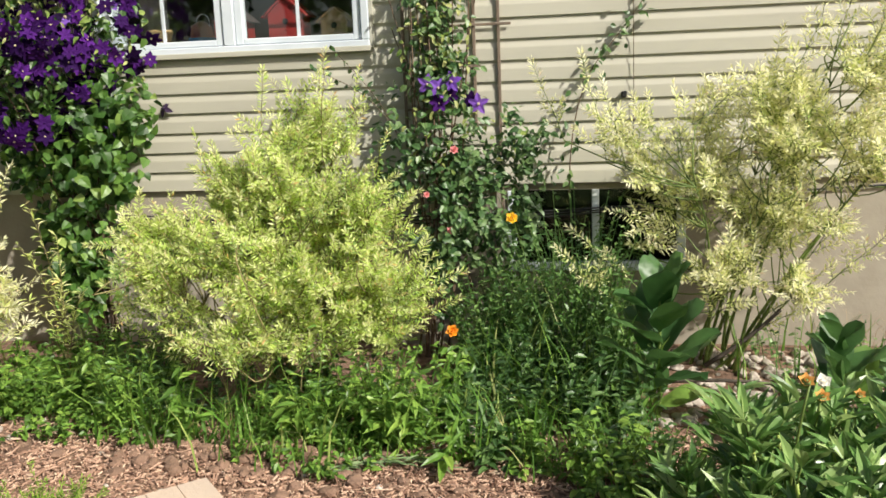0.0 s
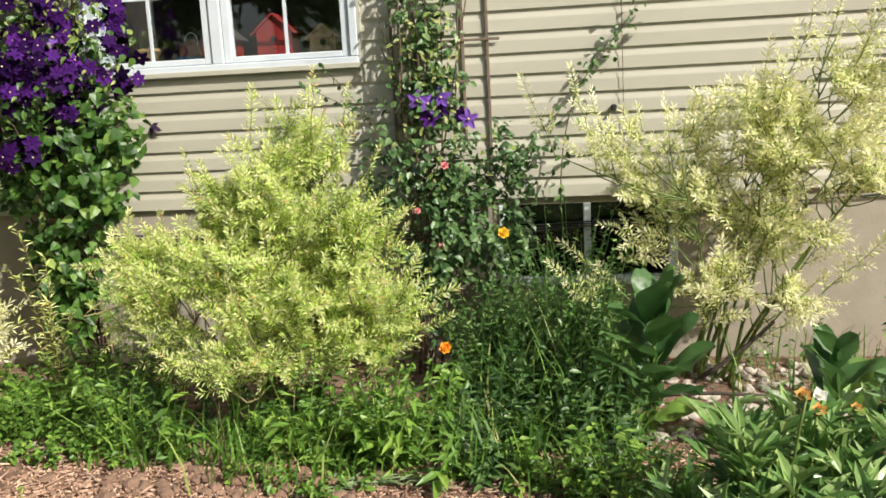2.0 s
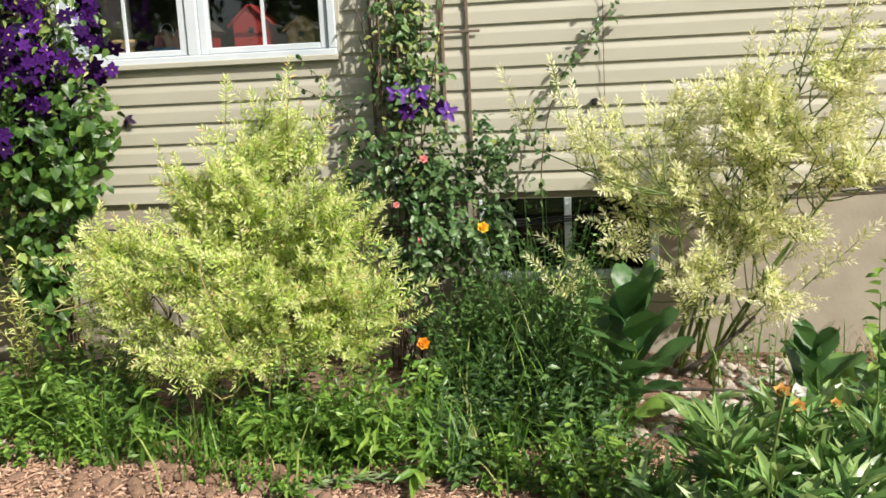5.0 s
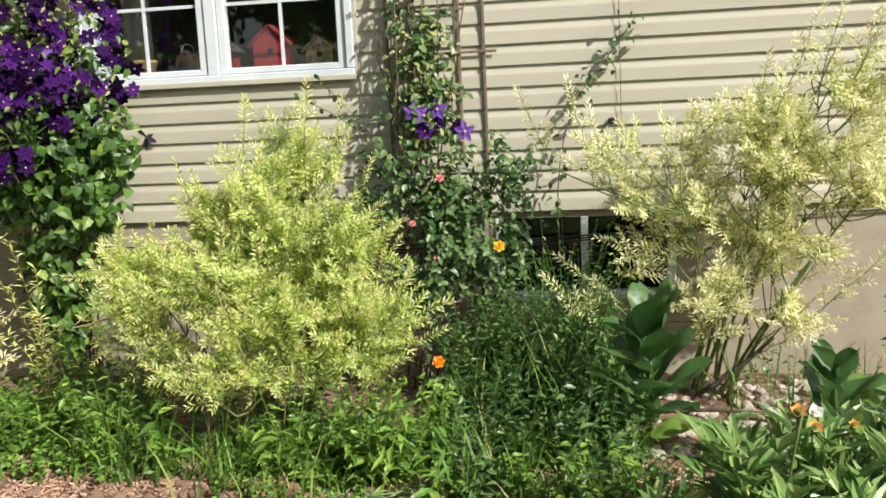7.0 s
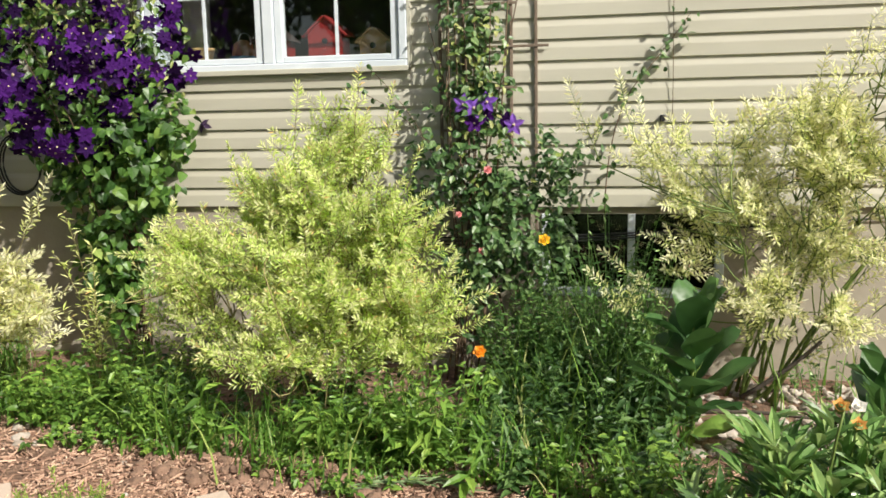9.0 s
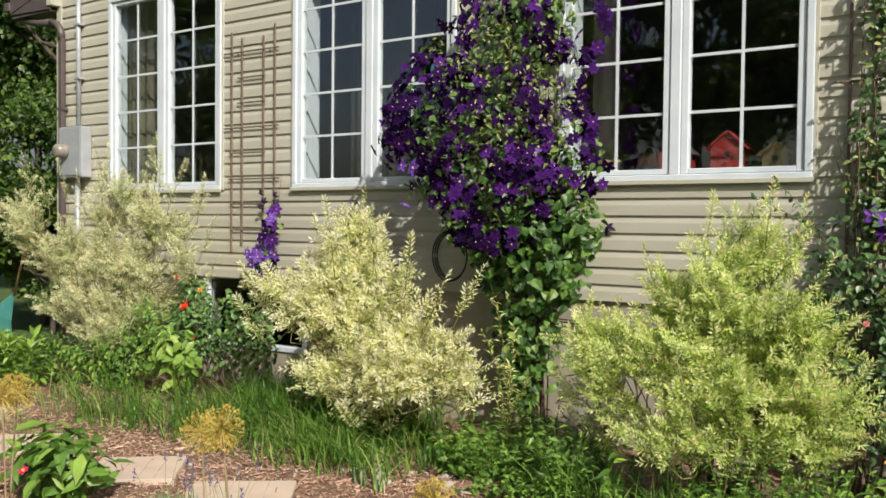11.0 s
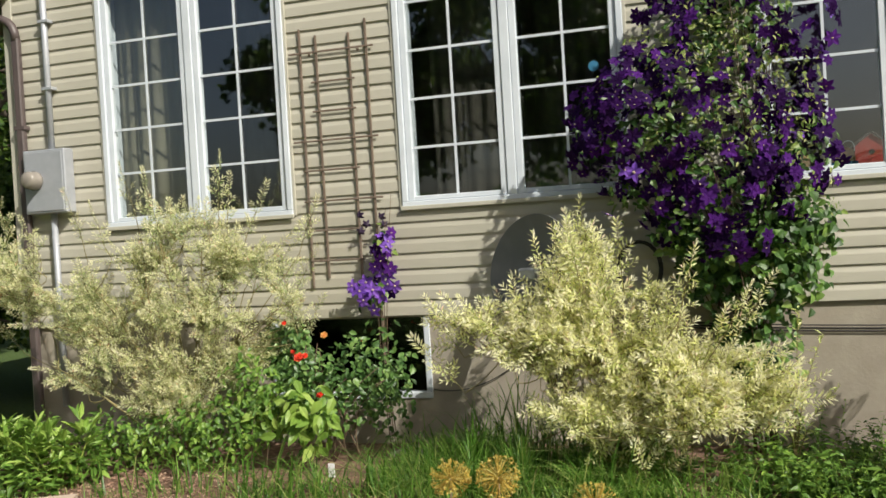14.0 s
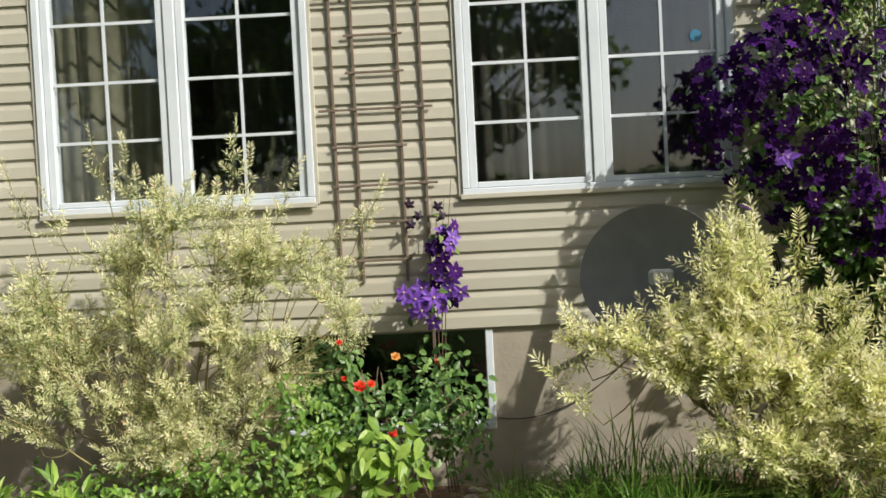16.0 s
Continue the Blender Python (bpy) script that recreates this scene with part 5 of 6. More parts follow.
grass_bed("coarse arching grass in front of the willow", np.concatenate((F(40, 0.55, 1.0, -1.72, -1.5), F(40, -0.2, 0.6, -1.6, -1.4), F(70, 1.5, 2.2, -1.6, -0.9))), (0.28, 0.52), (0.5, 1.1), (0.010, 0.018), 32)
grass_bed("uncut grass against the foundation", F(330, -2.8, -1.5, -0.8, -0.3), (0.34, 0.66), (0.2, 0.8), (0.006, 0.012), 33)
grass_bed("tall tuft of grass by the cellar window", F(190, -2.6, -2.25, -1.3, -1.05), (0.38, 0.70), (0.15, 0.7), (0.007, 0.013), 9)
grass_bed("scattered grass blades among the weeds", np.concatenate((F(170, -0.2, 1.4, -1.55, -1.15), F(260, 1.3, 2.35, -1.6, -0.4), F(90, 0.4, 1.9, -1.75, -1.5), F(90, 2.6, 4.0, -1.4, -0.1))), (0.14, 0.50), (0.2, 0.9), (0.006, 0.014), 10)
grass_bed("tall grass in front of the low window", F(60, 1.5, 2.3, -1.2, -0.6), (0.45, 0.8), (0.2, 0.8), (0.006, 0.013), 15)
grass_bed("thin lawn grass at the end of the bed", F(2600, -8.5, -3.2, -2.4, -1.3), (0.04, 0.13), (0.1, 0.8), (0.003, 0.006), 12)
v, f = blades(F(150, 3.2, 4.2, -0.7, -0.05), 0.3, 0.6, 0.003, 3)
tagged(raw("dry_stalks", v, f, M["straw"]), "dry brown stalks lying by the wall", "dry stalks", kind="stuff")


# ---------- junipers, lavender, alliums in the foreground ----------
def juniper(x, y, w, h, seed):
    r = np.random.default_rng(seed)
    t = thing("juniper", "low bright green feathery evergreen", "shrub", (x, y, 0), group="low evergreens")
    n = 120
    foot = np.stack((x + r.normal(0, w * 0.25, n), y + r.normal(0, w * 0.2, n), np.zeros(n)), 1)
    tip = foot + np.stack((r.normal(0, w * 0.3, n), r.normal(0, w * 0.25, n), h * r.uniform(0.5, 1.05, n)), 1)
    k = 34
    f = np.tile(np.linspace(0.1, 1, k), n)[:, None]
    P = np.repeat(foot, k, 0) * (1 - f) + np.repeat(tip, k, 0) * f
    d = np.repeat(unit(tip - foot), k, 0)
    wy = unit(r.normal(0, 0.7, P.shape) + d)
    v, fc = leaf_small(P, wy, unit(r.normal(0, 1, P.shape)), r.uniform(0.018, 0.034, len(P)), 0.006, 0.2)
    raw("foliage", v, fc, M["juniper"], t)
    twigs_of([(np.array((foot[i] - (0, 0, 0.02), tip[i])), 0.002, 0.001) for i in range(n)], M["twig"], t)


for i, q in enumerate(((0.02, -2.32, 0.34, 0.16), (0.46, -2.68, 0.36, 0.18), (-0.35, -2.85, 0.34, 0.14), (-0.75, -2.72, 0.3, 0.12), (-4.05, -2.6, 0.4, 0.15))):
    juniper(*q, 60 + i)


def lavender(x, y, seed):
    r = np.random.default_rng(seed)
    t = thing("lavender", "grey-green lavender clump with a few violet spikes", "plant", (x, y, 0), group="lavender clumps")
    n = 420
    foot = np.stack((x + r.normal(0, 0.08, n), y + r.normal(0, 0.07, n), np.zeros(n)), 1)
    wy = unit(r.normal(0, 0.45, (n, 3)) + (0, 0, 1))
    v, f = leaf_small(foot + wy * r.uniform(0, 0.12, n)[:, None], wy, rand_dirs(r, n), r.uniform(0.06, 0.12, n), 0.006)
    raw("foliage", v, f, M["lavender"], t)
    st, pos = [], []
    for k in range(9):
        a = foot[k]
        b = a + np.array((r.normal(0, 0.07), r.normal(0, 0.07), r.uniform(0.26, 0.38)))
        st.append((np.array((a, (a + b) / 2 + r.normal(0, 0.01, 3), b)), 0.0016, 0.0012))
        pos.append(b[None] - np.array((0, 0, 1)) * np.linspace(0, 0.05, 16)[:, None])
    v, f = tubes(st, 4)
    tagged(raw("stalkwork", v, f, M["greenstem"], t), kind="stuff")
    pos = np.concatenate(pos)
    v, f = leaf_small(pos, unit(r.normal(0, 1, pos.shape) + (0, 0, 0.6)), rand_dirs(r, len(pos)), 0.012, 0.008)
    tagged(raw("flowering", v, f, M["lavflower"], t, "violet flower spikes"), kind="stuff")


for i, q in enumerate(((-0.80, -3.0), (-1.1, -2.82), (-1.38, -2.78), (-0.52, -3.08))):
    lavender(*q, 80 + i)


def allium(x, y, h, rad, seed):
    r = np.random.default_rng(seed)
    t = thing("allium", "dried golden allium seed head on a tall stalk", "flower", (x, y, 0), group="dried alliums")
    top = np.array((x + r.normal(0, 0.02), y + r.normal(0, 0.02), h))
    v, f = tubes([(bez((x, y, -0.03), (x + 0.01, y, h / 2), top, 8), 0.0035, 0.0028)], 6)
    raw("stalk", v, f, M["straw"], t, "pale dry stalk", smooth=True)
    n = 150
    d = rand_dirs(r, n)
    e = top + d * rad * r.uniform(0.8, 1.0, n)[:, None]
    v, f = tubes([(np.array((top + d[i] * 0.008, e[i])), 0.0008, 0.0007) for i in range(n)], 3)
    tagged(raw("raywork", v, f, M["allium"], t), kind="stuff")
    P = np.repeat(e, 5, 0)
    wy = unit(rand_dirs(r, n * 5) + np.repeat(d, 5, 0) * 0.7)
    v, f = leaf_small(P, wy, rand_dirs(r, n * 5), 0.008, 0.0035)
    tagged(raw("flower_globe", v, f, M["allium"], t), kind="stuff")


ALLIUMS = ((-0.33, -3.51, 0.77, 0.072), (0.21, -3.87, 0.94, 0.058), (-0.84, -3.89, 0.90, 0.062), (-0.73, -3.94, 0.915, 0.066), (-1.56, -3.96, 0.84, 0.060), (-1.92, -3.92, 0.885, 0.052), (-1.80, -3.95, 0.905, 0.055), (0.87, -3.93, 0.90, 0.046), (0.32, -3.60, 0.61, 0.055), (0.71, -3.60, 0.65, 0.060))
for i, q in enumerate(ALLIUMS):
    allium(*q, 100 + i)

redfl = thing("bedding_plant", "broad-leaved bedding plant with a magenta flower", "plant", (-2.25, -2.8, 0))
v, f = leaf_mass(rng, [(-2.25, -2.8, 0.2, 0.32, 0.22, 0.22, 1)], 260, (0.10, 0.17), 0.4, (0.1, -0.2, 0.9), 0.6, wall_gap=-2.0)
raw("foliage", v, f, M["weed_leaf"], redfl)
place_flower("bloom", petals_mesh("magenta_bloom", 6, 0.03, 0.024, 0.3, M["magenta"], M["yellow"], 0.01), redfl, (-2.2, -3.03, 0.22), (0.2, -0.6, 0.8), 1.0)
lily = thing("bedding_plant", "small orange bloom on a low green plant", "plant", (1.39, -1.10, 0))
v, f = leaf_mass(rng, [(1.39, -1.10, 0.2, 0.10, 0.1, 0.18, 1)], 60, (0.05, 0.09), 0.45, (0.1, -0.2, 0.9), 0.6)
raw("foliage", v, f, M["weed_leaf"], lily)
place_flower("bloom", bloom["orange"], lily, (1.39, -1.14, 0.42), (0.1, -0.8, 0.5), 1.0, 10, "orange bloom")

# ---------- pavers ----------
def paver(x, y, rot, w, d, lines, label):
    t = thing("paver", label, "paving slab", (x, y, 0), group="garden pavers")
    bm = bmesh.new()
    k = len(lines) + 1
    cuts = [-w / 2] + lines + [w / 2]
    box(bm, -w / 2, w / 2, -d / 2, d / 2, -0.03, 0.040)
    bmesh.ops.bevel(bm, geom=bm.edges[:], offset=0.007, segments=2, affect="EDGES")
    for a, b in zip(cuts, cuts[1:]):
        box(bm, a + 0.0013, b - 0.0013, -d / 2 + 0.009, d / 2 - 0.009, 0.038, 0.0445, bevel=0.0015)
    for v in bm.verts:
        if abs(v.co.x) > w / 2 - 0.02 or abs(v.co.y) > d / 2 - 0.02:
            v.co.x += 0.004 * noise.noise((v.co.x * 9 + x, v.co.y * 9 + y, 1.0))
            v.co.y += 0.004 * noise.noise((v.co.x * 9 + x, v.co.y * 9 + y, 7.0))
    bm.transform(pose(x, y, ground_z(x, y) - 0.012, 1.2 * math.sin(x * 7), 1.2 * math.cos(y * 9), rot))
    part("slab", bm, M["paver"], t)


PALE = "pale pinkish concrete paver with a cracked surface set in mulch"
for i, (x, y, rot, w, d) in enumerate(((0.43, -2.24, 41, 0.58, 0.50), (1.38, -2.32, 40, 0.54, 0.46), (-0.49, -2.27, 37, 0.53, 0.46), (-1.51, -2.27, 37, 0.55, 0.47), (-2.36, -2.26, 40, 0.50, 0.46), (-3.43, -2.28, 42, 0.50, 0.46), (-4.55, -1.95, 35, 0.55, 0.42), (-5.2, -1.75, 20, 0.45, 0.42))):
    lines = [-0.16 + 0.05 * math.sin(i), -0.06, 0.05, 0.15 + 0.02 * math.cos(i)] if i in (0, 1, 3, 4) else [-0.12, 0.1]
    paver(x, y, rot, w, d, lines, PALE)

# ---------- mulch, clods, stones ----------
def chips(label, pts, length, width, seed, mat):
    r = np.random.default_rng(seed)
    n = len(pts)
    d = unit(r.normal(0, 1, (n, 3)) * (1, 1, 0.25))
    u = unit(r.normal(0, 0.35, (n, 3)) + (0, 0, 1))
    s = unit(np.cross(d, u))
    u = np.cross(s, d)
    L, W, T = (r.uniform(*q, n)[:, None] / 2 for q in (length, width, (0.003, 0.008)))
    c = pts + np.array((0, 0, 1)) * r.uniform(0.003, 0.016, n)[:, None]
    v = np.stack([c + d * L * a * (1 - 0.25 * (b > 0)) + s * W * b * (1 - 0.3 * (a > 0)) + u * T * e for a in (-1, 1) for b in (-1, 1) for e in (-1, 1)], 1).reshape(-1, 3)
    quads = ((0, 1, 3, 2), (4, 6, 7, 5), (0, 4, 5, 1), (2, 3, 7, 6), (0, 2, 6, 4), (1, 5, 7, 3))
    f = [tuple(int(o) + k for k in q) for o in np.arange(n) * 8 for q in quads]
    return tagged(raw("wood_mulch", v, f, mat), label, "mulch", kind="stuff")


r = np.random.default_rng(5)
chips("reddish brown shredded wood mulch covering the bed", np.concatenate((F(15000, -3.4, 2.5, -3.3, -1.1), F(3000, -5.8, -3.2, -2.4, -0.9), F(9000, -0.4, 2.5, -2.5, -1.4))), (0.006, 0.034), (0.002, 0.0075), 1, M["mulch"])
chips("long dry shreds of bark on the mulch", F(900, -3.2, 2.0, -2.4, -1.3), (0.06, 0.13), (0.004, 0.008), 2, M["mulch"])


def rocks(name, label, category, pts, size, seed, mat, flat=0.7):
    r = np.random.default_rng(seed)
    bm = bmesh.new()
    bmesh.ops.create_icosphere(bm, subdivisions=2, radius=1.0)
    bv = np.array([q.co[:] for q in bm.verts])
    bf = [tuple(q.index for q in fc.verts) for fc in bm.faces]
    bm.free()
    out = []
    for p in pts:
        s = r.uniform(*size)
        axes = r.uniform(0.6, 1.15, 3) * (1, 1, flat)
        o = r.uniform(0, 50)
        q = bv * (1 + 0.32 * np.array([noise.noise(Vector(b) * 1.4 + Vector((o, o, o))) for b in bv]))[:, None] * axes * s
        a = r.uniform(0, 6.28)
        q = q @ np.array(((math.cos(a), -math.sin(a), 0), (math.sin(a), math.cos(a), 0), (0, 0, 1)))
        out.append((q + p + (0, 0, s * flat * 0.3), bf))
    v, f = join(*out)
    return tagged(raw(name, v, f, mat), label, category, kind="stuff")


rocks("soil_clods", "crumbly brown clods of dug soil", "soil", np.concatenate((F(150, 0.0, 0.95, -1.78, -1.42), F(60, -0.3, 1.6, -2.0, -1.4))), (0.012, 0.042), 3, M["clod"])
rocks("rubble_stones", "pale limestone rubble beside the foundation", "stones", np.concatenate((F(280, 2.3, 3.4, -1.2, -0.15), F(40, 1.1, 1.6, -1.5, -0.9), F(20, -0.9, -0.2, -1.35, -1.0), F(45, -3.4, -2.4, -0.5, -0.08), F(16, -1.4, -0.4, -1.6, -1.3))), (0.014, 0.045), 4, M["stone"])
rocks("mulch_pebbles", "small pale pebbles among the mulch", "stones", F(170, -2.8, 2.0, -2.9, -1.4), (0.006, 0.016), 6, M["stone"])
wilt = thing("wilted_weed", "pulled wilted weed lying on the mulch", "plant", (1.2, -1.72, 0))
pos = bez((0.95, -1.76, 0.03), (1.15, -1.66, 0.05), (1.42, -1.70, 0.03), 60) + r.normal(0, 0.012, (60, 3)) * (1, 1, 0.4)
v, f = leaf_small(pos, unit(r.normal(0, 0.4, (60, 3)) * (1, 1, 0.3) + (1, 0.1, 0)), np.tile((0, 0, 1.0), (60, 1)), 0.09, 0.014)
raw("foliage", v, f, M["lavender"], wilt)

# fallen branch by the stones
v, f = tubes([(bez((2.35, -0.75, 0.05), (2.7, -0.8, 0.10), (3.0, -0.85, 0.06), 8), 0.012, 0.006), (bez((2.6, -0.5, 0.05), (2.8, -0.55, 0.2), (2.95, -0.55, 0.36), 6), 0.012, 0.009)], 7)
tagged(raw("fallen_branch", v, f, M["bark"], smooth=True), "bare brown branch lying on the stones", "branch")

# ---------- fixtures on the house ----------
def ring(axis_pts, r, sides=8):
    return tubes([(np.asarray(axis_pts), r, r)], sides)


ds = thing("downspout", "brown metal downspout with a bent elbow", "downspout", (-6.56, -0.05, 0.3))
bm = boxes((-6.595, -6.525, -0.085, -0.03, 0.2, 3.36), bevel=0.01)
part("pipe", bm, M["brown"], ds)
v, f = tubes([(bez((-6.56, -0.058, 3.34), (-6.56, -0.06, 3.52), (-6.74, -0.07, 3.54), 6), 0.036, 0.036), (np.array(((-6.73, -0.07, 3.54), (-7.0, -0.05, 3.56), (-7.44, -0.02, 3.66))), 0.036, 0.036)], 10)
raw("elbow", v, f, M["brown"], ds, smooth=True)
for z in (1.2, 2.6):
    part("strap", boxes((-6.61, -6.51, -0.0885, -0.018, z, z + 0.03)), M["brown"], ds)

mb = thing("meter_box", "grey metal electricity meter box with a round glass meter", "meter box", (-6.30, -0.06, 1.9))
part("body", boxes((-6.50, -6.10, -0.135, -0.018, 1.89, 2.41), bevel=0.008), M["grey_metal"], mb)
cover = part("cover", boxes((-6.48, -6.12, -0.143, -0.1355, 1.91, 2.39), bevel=0.003), M["grey_metal"], mb)
bm = turned(bmesh.new(), [(0.075, 0), (0.08, 0.02), (0.074, 0.04), (0.07, 0.09), (0.05, 0.11)], pose(-6.38, -0.144, 2.16, 90, 0, 0), 24)
part("meter", bm, surf("meter_glass", (0.22, 0.20, 0.17), (0.30, 0.27, 0.23), 12, 0.2, 0.05, 90), cover, "round glass-covered meter", smooth=True)
for nm, pts in (("conduit", ((-6.28, -0.05, 2.40), (-6.28, -0.05, 4.0))), ("lower_conduit", ((-6.30, -0.05, 0.3), (-6.30, -0.05, 1.90)))):
    v, f = ring(np.array((pts[0], (np.array(pts[0]) + pts[1]) / 2, pts[1])), 0.026, 12)
    raw(nm, v, f, M["grey_metal"], mb, "grey conduit pipe", smooth=True)
for z in (2.9, 3.45):
    part("clip", boxes((-6.32, -6.22, -0.081, -0.016, z, z + 0.025), bevel=0.002), M["grey_metal"], mb)

dish = thing("satellite_dish", "dark grey satellite dish bracketed to the siding behind the willow", "satellite dish", (-2.15, -0.35, 0))
dm = Matrix.Translation((-2.24, -0.40, 1.24)) @ Vector((-0.66, -0.68, 0.18)).to_track_quat("Z", "Y").to_matrix().to_4x4() @ Matrix.Diagonal((0.45, 0.37, 0.8, 1))
prof = [(0.02, 0.0), (0.35, 0.012), (0.65, 0.045), (0.9, 0.09), (1.0, 0.115), (1.01, 0.118), (1.01, 0.108), (0.9, 0.078), (0.6, 0.03), (0.02, -0.012)]
part("reflector", turned(bmesh.new(), prof, dm, 40), M["dish"], dish, smooth=True)
v, f = tubes([(bez((-2.22, -0.40, 0.90), (-2.3, -0.6, 0.95), (-2.30, -0.64, 1.20), 8), 0.014, 0.012)], 8)
arm = raw("feed_arm", v, f, M["grey_metal"], dish, "light grey feed arm", smooth=True)
part("feed", boxes((-2.34, -2.22, -0.68, -0.60, 1.20, 1.28), bevel=0.012), M["grey_metal"], arm, "light grey receiver head")
v, f = tubes([(np.array(((-2.225, -0.385, 1.22), (-2.14, -0.22, 1.13), (-2.12, -0.02, 1.12))), 0.020, 0.020)], 10)
bracket = raw("bracket", v, f, M["grey_metal"], dish, "short grey wall bracket", smooth=True)
part("base_plate", boxes((-2.18, -2.06, -0.024, -0.0175, 1.04, 1.20), bevel=0.002), M["grey_metal"], bracket)

# cables along the foundation
cab = []
for k in range(3):
    dz = 0.018 * k
    cab.append(np.concatenate((bez((-1.3, -0.004, 0.80 + dz), (-0.8, -0.004, 0.76 + dz), (0.2, -0.004, 0.74 + dz), 10), bez((0.25, -0.004, 0.74 + dz), (1.2, -0.012, 0.70 + 1.5 * dz), (2.2, -0.012, 0.79 + 0.6 * dz), 10), bez((2.25, -0.01, 0.79 + 0.6 * dz), (3.0, -0.004, 0.9), (4.4, -0.004, 0.925 - 0.4 * dz), 8))))
v, f = tubes([(c, 0.0045, 0.0045) for c in cab], 6)
tagged(raw("cable", v, f, M["black"], smooth=True), "black cables strung along the concrete foundation", "cable")
v, f = tubes([(bez((-3.14, -0.006, 0.40), (-2.75, -0.006, 0.33), (-2.35, -0.006, 0.72), 14), 0.0035, 0.0035)], 6)
tagged(raw("cable", v, f, M["black"], smooth=True), "thin black cable sagging on the concrete", "cable")
loops = [np.array([(-1.62 + (0.13 + 0.01 * k) * math.cos(a), -0.10 - 0.015 * k, 1.22 + (0.17 + 0.008 * k) * math.sin(a)) for a in np.linspace(0, 6.3, 26)]) for k in range(3)]
v, f = tubes([(c, 0.006, 0.006) for c in loops], 6)
tagged(raw("hose_coil", v, f, M["black"], smooth=True), "coiled black cable hanging on the siding", "cable")
solo("wall_hook", boxes((2.205, 2.235, -0.05, -0.012, 1.41, 1.445), bevel=0.006), M["black"], "small dark hook on the siding", "hook")
stuck = thing("fallen_petals", "withered dark clematis bloom stuck on the siding", "flower", (-0.446, -0.02, 1.433))
place_flower("petals", petals_mesh("stuck_bloom", 4, 0.06, 0.032, -0.3, M["drypetal"], M["drypetal"], 0.01), stuck, (-0.43, -0.035, 1.44), (-0.3, -1, 0.4), 1.0, 70)
solo("suncatcher", turned(bmesh.new(), [(0.001, 0), (0.036, 0.001), (0.036, 0.006), (0.001, 0.007)], pose(-1.86, 0.008, 2.62, 90, 0, 0), 18), M["blue"], "round blue suncatcher on the window pane", "suncatcher")
solo("plant_tag", boxes((-3.62, -3.575, -0.885, -0.875, -0.02, 0.085), bevel=0.003), M["tag"], "white plastic plant label in the soil", "plant label")


# ---------- things on the inner window stool ----------
def birdhouse(x, y, w, h, body, roofm, label):
    z = WZ0 + 0.061
    t = thing("birdhouse", label, "birdhouse", (x, y, z), group="birdhouses on the stool")
    bm = bmesh.new()
    d = w * 0.75
    pr = [(-w / 2, 0), (w / 2, 0), (w / 2, h * 0.62), (0, h * 0.96), (-w / 2, h * 0.62)]
    a, b = ([bm.verts.new((x + px, y + s * d / 2, z + pz)) for px, pz in pr] for s in (-1, 1))
    bm.faces.new(a)
    bm.faces.new(b[::-1])
    for i in range(5):
        j = (i + 1) % 5
        bm.faces.new((a[j], a[i], b[i], b[j]))
    bmesh.ops.recalc_face_normals(bm, faces=bm.faces)
    shell = part("body", bm, body, t)
    for s in (-1, 1):
        bm = bmesh.new()
        L = math.hypot(w / 2, h * 0.34) * 1.28
        box(bm, 0, L, -d * 0.62, d * 0.62, 0, 0.012, bevel=0.002)
        ang = math.degrees(math.atan2(h * 0.34, w / 2))
        bm.transform(Matrix.Translation((x, y, z + h * 0.965)) @ (pose(0, 0, 0, 0, ang, 0) if s > 0 else pose(0, 0, 0, 0, 0, 180) @ pose(0, 0, 0, 0, ang, 0)))
        part("roof_board", bm, roofm, t)
    # flat black disc in place of a shaded opening
    part("hole", turned(bmesh.new(), [(0.018, 0), (0.018, 0.004)], pose(x, y - d / 2 - 0.0005, z + h * 0.45, 90, 0, 0), 14), M["black"], shell, "black disc standing in for the shaded entrance")
    part("perch", turned(bmesh.new(), [(0.004, 0), (0.004, 0.04)], pose(x, y - d / 2 + 0.003, z + h * 0.28, 90, 0, 0), 8), body, shell)


birdhouse(0.27, 0.28, 0.21, 0.27, M["red"], M["red"], "red painted wooden birdhouse on the window stool")
birdhouse(0.565, 0.26, 0.16, 0.19, M["tanwood"], M["tanwood"], "plain tan wooden birdhouse on the window stool")
birdhouse(-0.10, 0.34, 0.20, 0.24, M["red"], M["brown"], "dark red wooden birdhouse behind the mullion")
bk = thing("basket", "small wicker basket with a wire handle in a blue dish", "basket", (-0.27, 0.24, WZ0 + 0.061))
part("dish", turned(bmesh.new(), [(0.05, 0), (0.075, 0.01), (0.085, 0.05), (0.078, 0.05), (0.05, 0.015)], pose(-0.27, 0.24, WZ0 + 0.061), 20), M["blue"], bk, "blue glazed dish", smooth=True)
part("body", turned(bmesh.new(), [(0.05, 0.016), (0.07, 0.05), (0.06, 0.12), (0.02, 0.15)], pose(-0.27, 0.24, WZ0 + 0.061), 18), M["basket"], bk, smooth=True)
v, f = tubes([(np.array([(-0.25 + 0.04 * math.cos(a), 0.22, WZ0 + 0.20 + 0.05 * math.sin(a)) for a in np.linspace(-0.6, 3.8, 14)]), 0.003, 0.003)], 5)
raw("handle", v, f, M["white"], bk, "thin white wire handle", smooth=True)
pot = thing("flower_pot", "small tan pot on the window stool", "pot", (-0.55, 0.26, WZ0 + 0.061))
part("body", turned(bmesh.new(), [(0.05, 0), (0.075, 0.09), (0.08, 0.09), (0.08, 0.11), (0.068, 0.11), (0.06, 0.02)], pose(-0.55, 0.26, WZ0 + 0.061), 20), M["tanwood"], pot, smooth=True)


